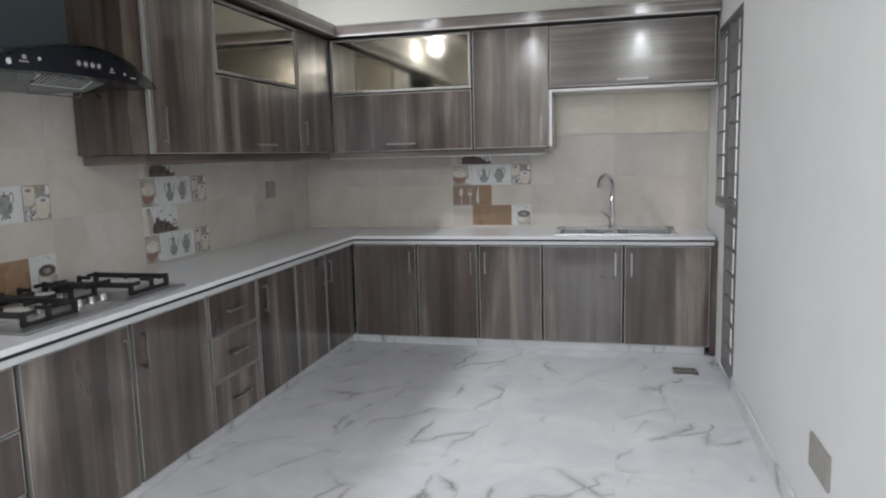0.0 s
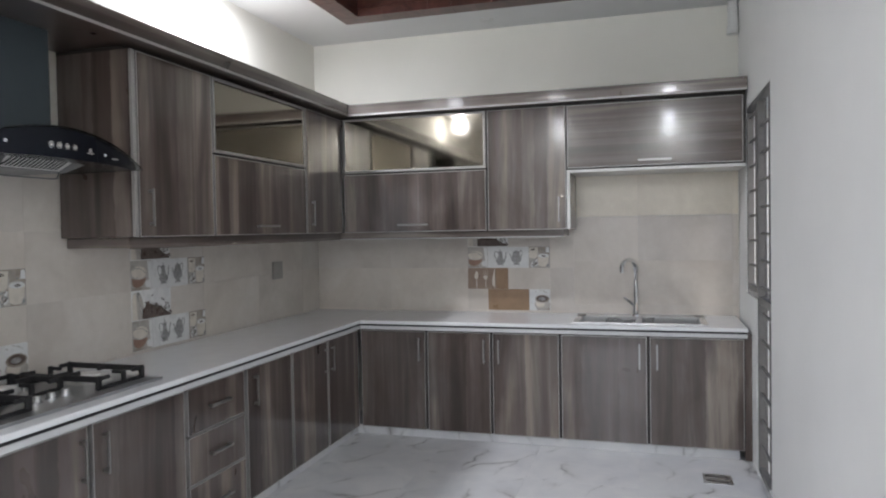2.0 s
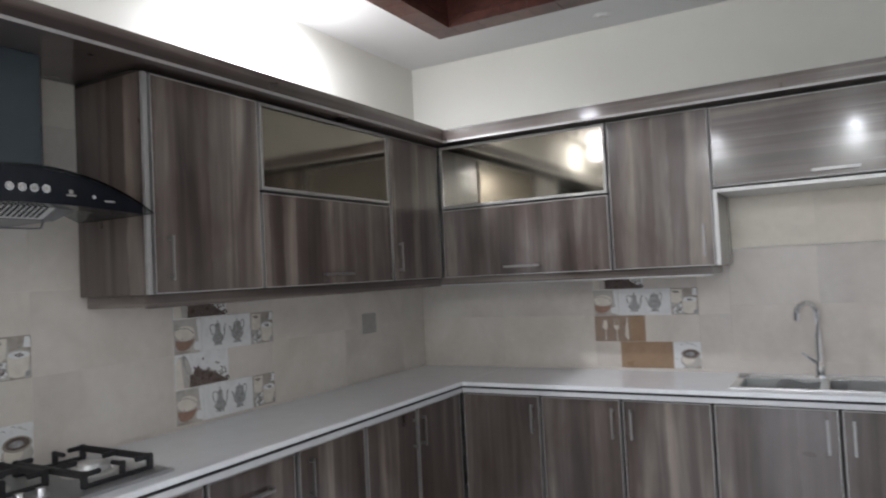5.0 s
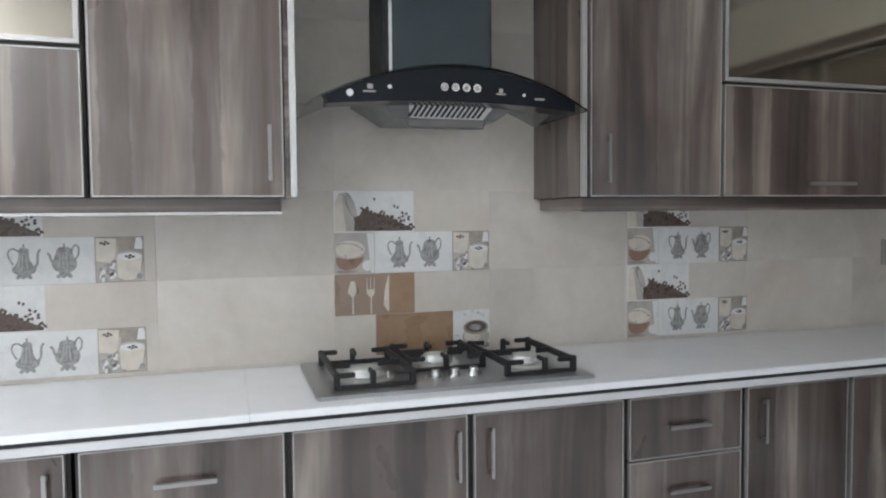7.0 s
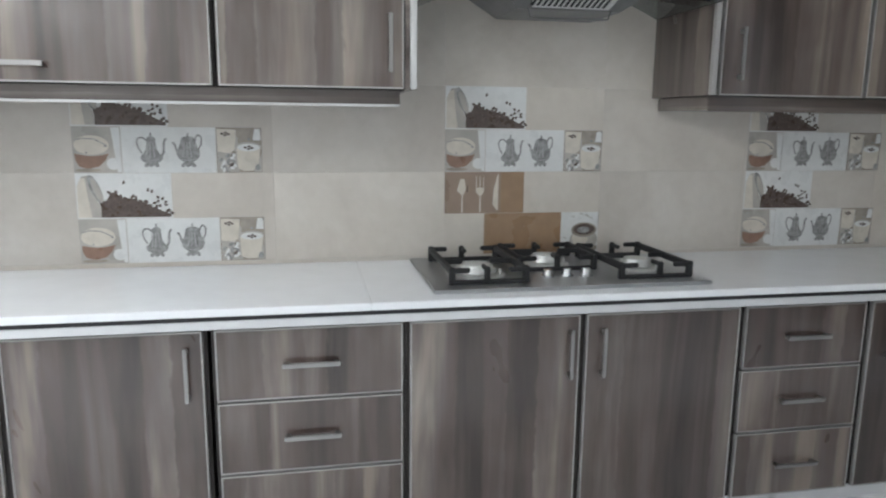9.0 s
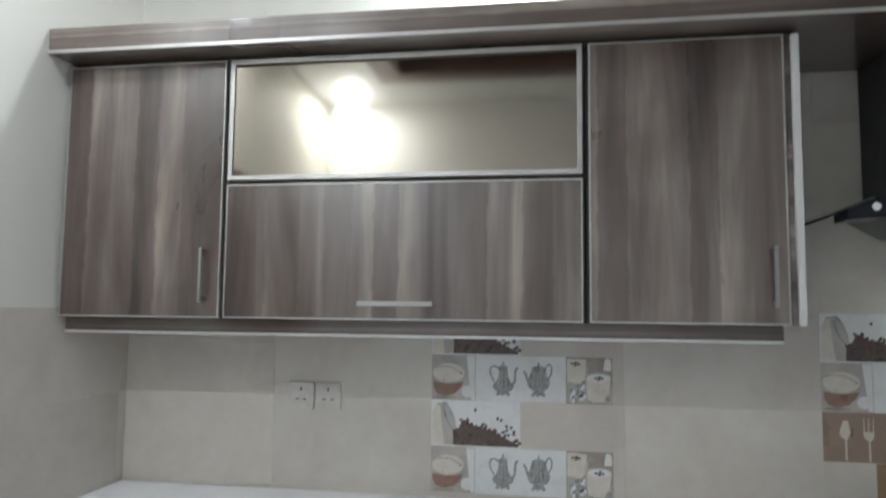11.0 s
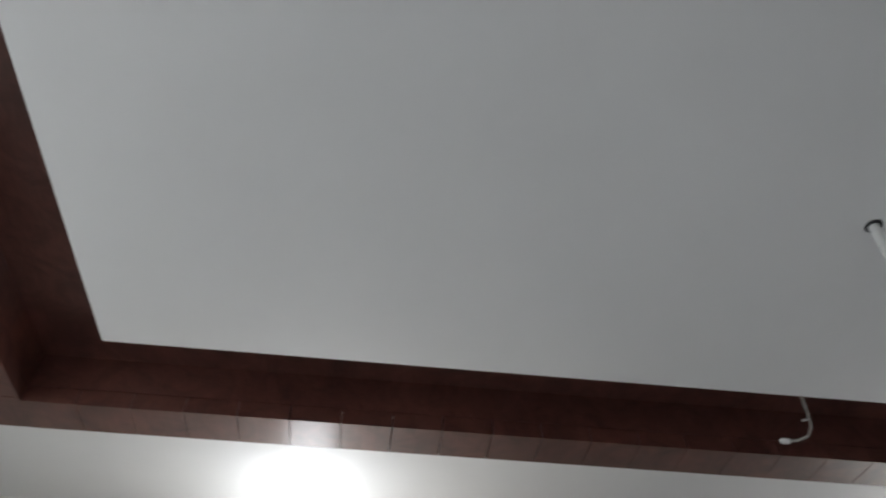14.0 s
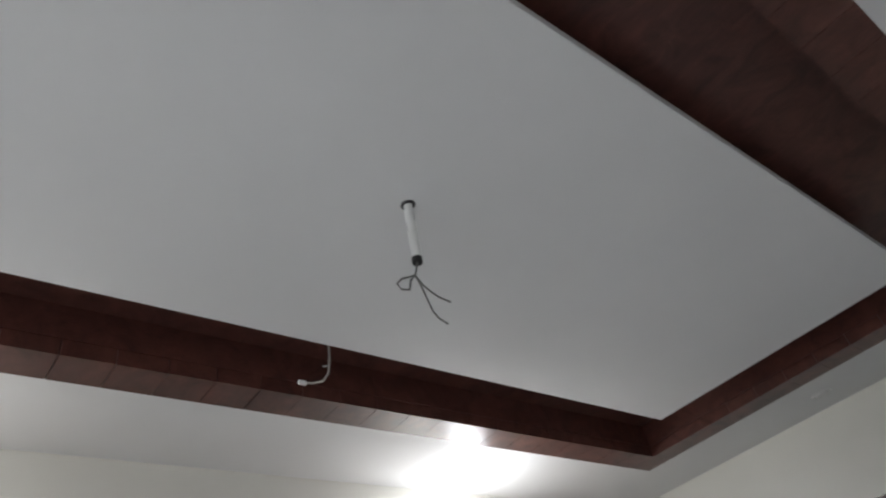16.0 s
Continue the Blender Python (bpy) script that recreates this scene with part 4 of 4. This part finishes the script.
def pot(cx, tall):
    """A patterned silver coffee pot: body, neck, lid, knob, feet, spout and handle."""
    g, w = PRINT_GREY, PRINT_SILVER
    if tall:
        s = [(g, ell(cx, 0.33, 0.235, 0.125, 22)), (g, [(cx - 0.19, 0.38), (cx + 0.19, 0.38), (cx + 0.115, 0.52), (cx + 0.09, 0.72), (cx - 0.09, 0.72), (cx - 0.115, 0.52)])]
        arm = [(cx - 0.09, 0.70), (cx - 0.17, 0.77), (cx - 0.26, 0.76), (cx - 0.30, 0.67), (cx - 0.27, 0.55), (cx - 0.20, 0.43)]
        lip = [(cx + 0.19, 0.34), (cx + 0.26, 0.45), (cx + 0.265, 0.60), (cx + 0.28, 0.70), (cx + 0.325, 0.75)]
    else:
        s = [(g, ell(cx, 0.43, 0.25, 0.20, 22)), (g, [(cx - 0.22, 0.48), (cx + 0.22, 0.48), (cx + 0.15, 0.72), (cx - 0.15, 0.72)])]
        arm = [(cx + 0.14, 0.66), (cx + 0.17, 0.78), (cx + 0.23, 0.84), (cx + 0.29, 0.77), (cx + 0.28, 0.62), (cx + 0.20, 0.50)]
        lip = [(cx - 0.20, 0.40), (cx - 0.26, 0.53), (cx - 0.28, 0.62), (cx - 0.33, 0.67)]
    s += [(g, ell(cx, 0.73, 0.10 if tall else 0.15, 0.07)), (g, ell(cx, 0.83, 0.022, 0.055, 10)), (g, ell(cx, 0.205, 0.13, 0.05, 14))]
    s += [(g, ell(cx + k, 0.165, 0.042, 0.04, 10)) for k in (-0.12, -0.02, 0.11)]
    s += [(g, q) for q in stroke(arm, 0.036) + stroke(lip, 0.05)]
    for k in (-0.55, -0.15, 0.3):
        s += [(w, q) for q in stroke([(cx + k * 0.22, 0.34), (cx + k * 0.16, 0.5), (cx + k * 0.13, 0.68)], 0.026)]
    s += [(w, q) for q in stroke([(cx - 0.16, 0.30), (cx, 0.275), (cx + 0.16, 0.30)], 0.02)]
    s += [(w, ell(cx + k, 0.165, 0.018, 0.016, 8)) for k in (-0.12, 0.11)]
    return s


def motif(kind):
    """Size in modules, ground material and the printed shapes of a tile."""
    rng = random.Random(kind)
    bean, grey, white, cream, silver, shade = PRINT_BEAN, PRINT_GREY, PRINT_WHITE, PRINT_CREAM, PRINT_SILVER, PRINT_SHADE
    if kind == "teapots":
        return 2, white, pot(0.62, True) + pot(1.40, False)
    if kind == "beans":
        # a tipped cup with a spill of coffee beans
        s = [(shade, [(0.02, 0.03), (0.6, 0.03), (0.44, 0.4), (0.3, 0.95), (0.14, 0.93), (0.03, 0.72)]), (cream, [(0.02, 0.03), (0.3, 0.03), (0.24, 0.5), (0.2, 0.9), (0.1, 0.88), (0.03, 0.7)])]
        tops = [0.22, 0.36, 0.57, 0.58, 0.47, 0.45, 0.45, 0.40, 0.38, 0.34, 0.26, 0.24, 0.17, 0.14, 0.09]
        xs = [0.5 + 1.46 * k / 14 for k in range(15)]
        s += [(bean, [(x0, 0.03), (x1, 0.03), (x1, z1), (x0, z0)]) for x0, x1, z0, z1 in zip(xs, xs[1:], tops, tops[1:])]
        s += [(bean, ell(x + rng.uniform(-0.03, 0.03), z + rng.uniform(-0.01, 0.03), 0.05, 0.034, 8, rng.uniform(0, 3))) for x, z in zip(xs[1:], tops[1:])]
        s += [(bean, [(0.46, 0.40), (0.58, 0.03), (0.75, 0.03), (0.7, 0.4)]), (grey, ell(0.41, 0.66, 0.10, 0.33, 20, 0.38)), (shade, ell(0.44, 0.62, 0.075, 0.27, 20, 0.38))]
        spots = ((1.0, 0.80), (1.50, 0.63), (1.58, 0.60), (1.18, 0.50), (1.42, 0.38), (1.70, 0.47), (1.80, 0.44), (1.62, 0.34), (1.86, 0.36), (1.54, 0.28), (1.74, 0.28), (1.86, 0.30), (1.70, 0.38), (1.93, 0.18), (1.24, 0.47))
        s += [(bean, ell(x, z, 0.042, 0.03, 8, rng.uniform(0, 3))) for x, z in spots]
        return 2, white, s
    if kind == "saucer":
        # a wide bowl half full of red-brown soup
        rim = [(0.04 + 0.70 * k / 10, 0.42 - 0.055 * math.sin(math.pi * k / 10)) for k in range(11)]
        soup = rim + [(0.66, 0.27), (0.52, 0.14), (0.3, 0.09), (0.12, 0.14), (0.05, 0.26)]
        s = [(cream, ell(0.39, 0.60, 0.36, 0.21, 22)), (PRINT_RED, soup), (white, ell(0.82, 0.20, 0.14, 0.13)), (white, [(0.90, 0.02), (0.985, 0.02), (0.985, 0.98), (0.80, 0.98)]), (PRINT_KRAFT, ell(0.30, 0.065, 0.26, 0.04))]
        s += [(grey, q) for q in stroke([(0.06, 0.70), (0.2, 0.745), (0.45, 0.73), (0.70, 0.60)], 0.02)] + [(grey, ell(0.28, 0.44, 0.022, 0.018, 8)), (grey, ell(0.68, 0.585, 0.04, 0.018, 8))]
        return 1, shade, s
    if kind == "cups":
        # two pale cups with bean patterns over a heap of beans
        s = [(shade, [(0.02, 0.02), (0.5, 0.02), (0.46, 0.42), (0.02, 0.47)]), (shade, [(0.80, 0.02), (0.98, 0.02), (0.98, 0.44), (0.94, 0.3)]), (shade, [(0.40, 0.47), (0.47, 0.47), (0.47, 0.78), (0.42, 0.82)])]
        s += [(rng.choice((white, grey, bean, grey)), ell(rng.uniform(0.07, 0.44), rng.uniform(0.06, 0.38), 0.06, 0.032, 8, rng.uniform(0, 3))) for _ in range(22)]
        s += [(cream, [(0.02, 0.47), (0.30, 0.43), (0.40, 0.52), (0.44, 0.95), (0.02, 0.97)]), (cream, [(0.46, 0.10), (0.60, 0.04), (0.80, 0.05), (0.91, 0.2), (0.97, 0.58), (0.43, 0.58)]), (shade, ell(0.70, 0.58, 0.275, 0.105, 18)),
              (white, ell(0.70, 0.56, 0.25, 0.085, 18)), (white, [(0.80, 0.72), (0.97, 0.72), (0.97, 0.97), (0.84, 0.97)]), (grey, ell(0.71, 0.74, 0.035, 0.028, 8)), (grey, ell(0.965, 0.95, 0.015, 0.045, 8)), (grey, ell(0.90, 0.12, 0.06, 0.07, 10))]
        s += [(bean, ell(x + a, z + e, 0.038, 0.026, 8)) for x, z in ((0.2, 0.86), (0.70, 0.56)) for a, e in ((-0.065, 0.0), (0.015, 0.024), (0.075, -0.008), (0.0, -0.03))]
        return 1, PRINT_KRAFT, s
    if kind == "cutlery":
        c_ = PRINT_CREAM
        s = [(c_, [(0.39, 0.83), (0.49, 0.83), (0.53, 0.6), (0.48, 0.46), (0.40, 0.46), (0.31, 0.56)]), (c_, [(0.42, 0.03), (0.46, 0.03), (0.455, 0.47), (0.425, 0.47)]), (bean, ell(0.565, 0.6, 0.014, 0.1, 8)),
             (c_, [(0.87, 0.03), (0.91, 0.03), (0.905, 0.5), (0.875, 0.5)]), (c_, [(0.78, 0.62), (0.78, 0.52), (0.85, 0.44), (0.93, 0.44), (0.98, 0.52), (0.98, 0.62)])]
        s += [(c_, [(x, 0.6), (x + 0.022, 0.6), (x + 0.016, 0.90), (x + 0.006, 0.90)]) for x in (0.78, 0.868, 0.958)]
        s += [(PRINT_TAN, [(1.40, 0.008), (1.992, 0.008), (1.992, 0.992), (1.40, 0.992)])]
        s += [(c_, [(1.20, 0.22), (1.32, 0.06), (1.345, 0.1), (1.345, 0.97), (1.31, 0.9), (1.23, 0.58)])]
        return 2, PRINT_BROWN, s
    if kind == "tan":
        return 2, PRINT_TAN, []
    # a round pale mug of black coffee on a white ground with faint curls
    s = [(PRINT_KRAFT, [(0.30, 0.02), (0.98, 0.02), (0.98, 0.16), (0.80, 0.10), (0.42, 0.08)]), (PRINT_SHADE, ell(0.62, 0.30, 0.37, 0.28, 22)), (cream, ell(0.52, 0.34, 0.22, 0.20, 20)), (PRINT_KRAFT, ell(0.62, 0.55, 0.34, 0.185, 22)),
         (bean, ell(0.62, 0.56, 0.28, 0.14, 22)), (grey, ell(0.60, 0.55, 0.17, 0.08, 18))]
    for _ in range(10):
        x, z = rng.uniform(0.05, 0.85), rng.choice((rng.uniform(0.8, 0.95), rng.uniform(0.2, 0.9)))
        if x < 0.25 or z > 0.78:
            s += [(shade, q) for q in stroke([(x, z), (x + 0.06, z + 0.02), (x + 0.09, z - 0.03)], 0.02)]
    return 1, white, s


def decor(side, wall, kind, u0, ztop):
    n, ground, shapes = motif(kind)
    o = side.at(u0, 0, ztop - MOD)
    if (kind, side.hob) not in TILES:
        bm = bmesh.new()
        side.box(bm, side.at(0, 0, 0), 0.0006, n * MU - 0.0006, 0.0055, 0.0096, 0.0006, MOD - 0.0006, 0.0005)
        bmesh.ops.recalc_face_normals(bm, faces=bm.faces)
        me = bpy.data.meshes.new("decor_tile")
        bm.to_mesh(me)
        bm.free()
        me.materials.append(ground)
        pm = None
        if shapes:
            used = []
            bm = bmesh.new()
            for k, (m, pts) in enumerate(shapes):
                if m not in used:
                    used.append(m)
                poly(bm, [side.at(x * MU, 0.0100 + 0.00006 * k, z * MOD) for x, z in pts], used.index(m))
            want = Vector(side.at(0, 1, 0))
            for f in bm.faces:
                f.normal_update()
                if f.normal.dot(want) < 0:
                    f.normal_flip()
            pm = bpy.data.meshes.new("print")
            bm.to_mesh(pm)
            bm.free()
            for m in used:
                pm.materials.append(m)
        TILES[(kind, side.hob)] = (me, pm)
    me, pm = TILES[(kind, side.hob)]
    ob = new("decor_tile", me)
    ob.location, ob.parent = o, wall
    if pm:
        pr = new("print", pm)
        pr.parent = ob


ZT = 1.4084
for side, wall, u0, rich in ((HOB, wall_hob, -4.518, False), (HOB, wall_hob, -3.282, True), (HOB, wall_hob, -2.073, False), (SINK, wall_sink, 1.207, True)):
    decor(side, wall, "beans", u0, ZT)
    for r in ((1,) if rich else (1, 3)):
        decor(side, wall, "saucer", u0, ZT - r * MOD)
        decor(side, wall, "teapots", u0 + MU, ZT - r * MOD)
        decor(side, wall, "cups", u0 + 3 * MU, ZT - r * MOD)
    if rich:
        decor(side, wall, "cutlery", u0, ZT - 2 * MOD)
        decor(side, wall, "tan", u0 + MU, ZT - 3 * MOD)
        decor(side, wall, "mug", u0 + 3 * MU, ZT - 3 * MOD)
    else:
        decor(side, wall, "beans", u0, ZT - 2 * MOD)


# ---- wall and floor tiles ----
def tiled(side, wall, u_lo, u_hi, z_lo, z_hi, u_ref, z_ref=ZT, mat_=TILE):
    """Cream tiles over a stretch of wall, cut at its edges, 4 modules wide and 2 high."""
    w, h = 4 * MU, 2 * MOD
    i = math.floor((u_lo - u_ref) / w)
    while u_ref + i * w < u_hi - 1e-4:
        a, b = max(u_lo, u_ref + i * w), min(u_hi, u_ref + (i + 1) * w)
        j = math.floor((z_lo - z_ref) / h)
        while z_ref + j * h < z_hi - 1e-4:
            c_, d_ = max(z_lo, z_ref + j * h), min(z_hi, z_ref + (j + 1) * h)
            if b - a > 0.004 and d_ - c_ > 0.004:
                size = (0.007, b - a, d_ - c_) if side.hob else (b - a, 0.007, d_ - c_)
                tile(side.at((a + b) / 2, 0.0045, (c_ + d_) / 2), size, mat_, wall)
            j += 1
        i += 1


tiled(HOB, wall_hob, NY + 0.008, -0.008, H - 0.02, ZT, -3.282)
tiled(HOB, wall_hob, -3.437, -2.490, ZT, CZ0, -3.282)
tiled(SINK, wall_sink, 0.008, 1.976, H - 0.02, ZT, 1.207)
tiled(SINK, wall_sink, 1.976, WX - 0.006, H - 0.02, 1.456, 1.207, 1.457)
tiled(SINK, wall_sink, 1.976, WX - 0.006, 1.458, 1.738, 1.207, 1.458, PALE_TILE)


class NearSide(Side):
    def at(self, u, d, z):
        return (u, NY + d, z)


tiled(NearSide(False), wall_near, 0.008, 0.66, H - 0.02, ZT - 0.006, 0.05)
S = 0.61
for i in range(6):
    for j in range(11):
        x0, x1 = max(0.0, WX - 0.02 - (i + 1) * S), WX - i * S - (0.012 if i == 0 else 0.02)
        y0, y1 = max(NY, -0.55 - (j) * S), -0.55 - (j - 1) * S
        if i == 0:
            x1 = WX
        if x1 - x0 > 0.02 and y1 - y0 > 0.02:
            tile(((x0 + x1) / 2, (y0 + min(y1, 0)) / 2, -0.0045), (x1 - x0, min(y1, 0) - y0, 0.009), MARBLE, floor)
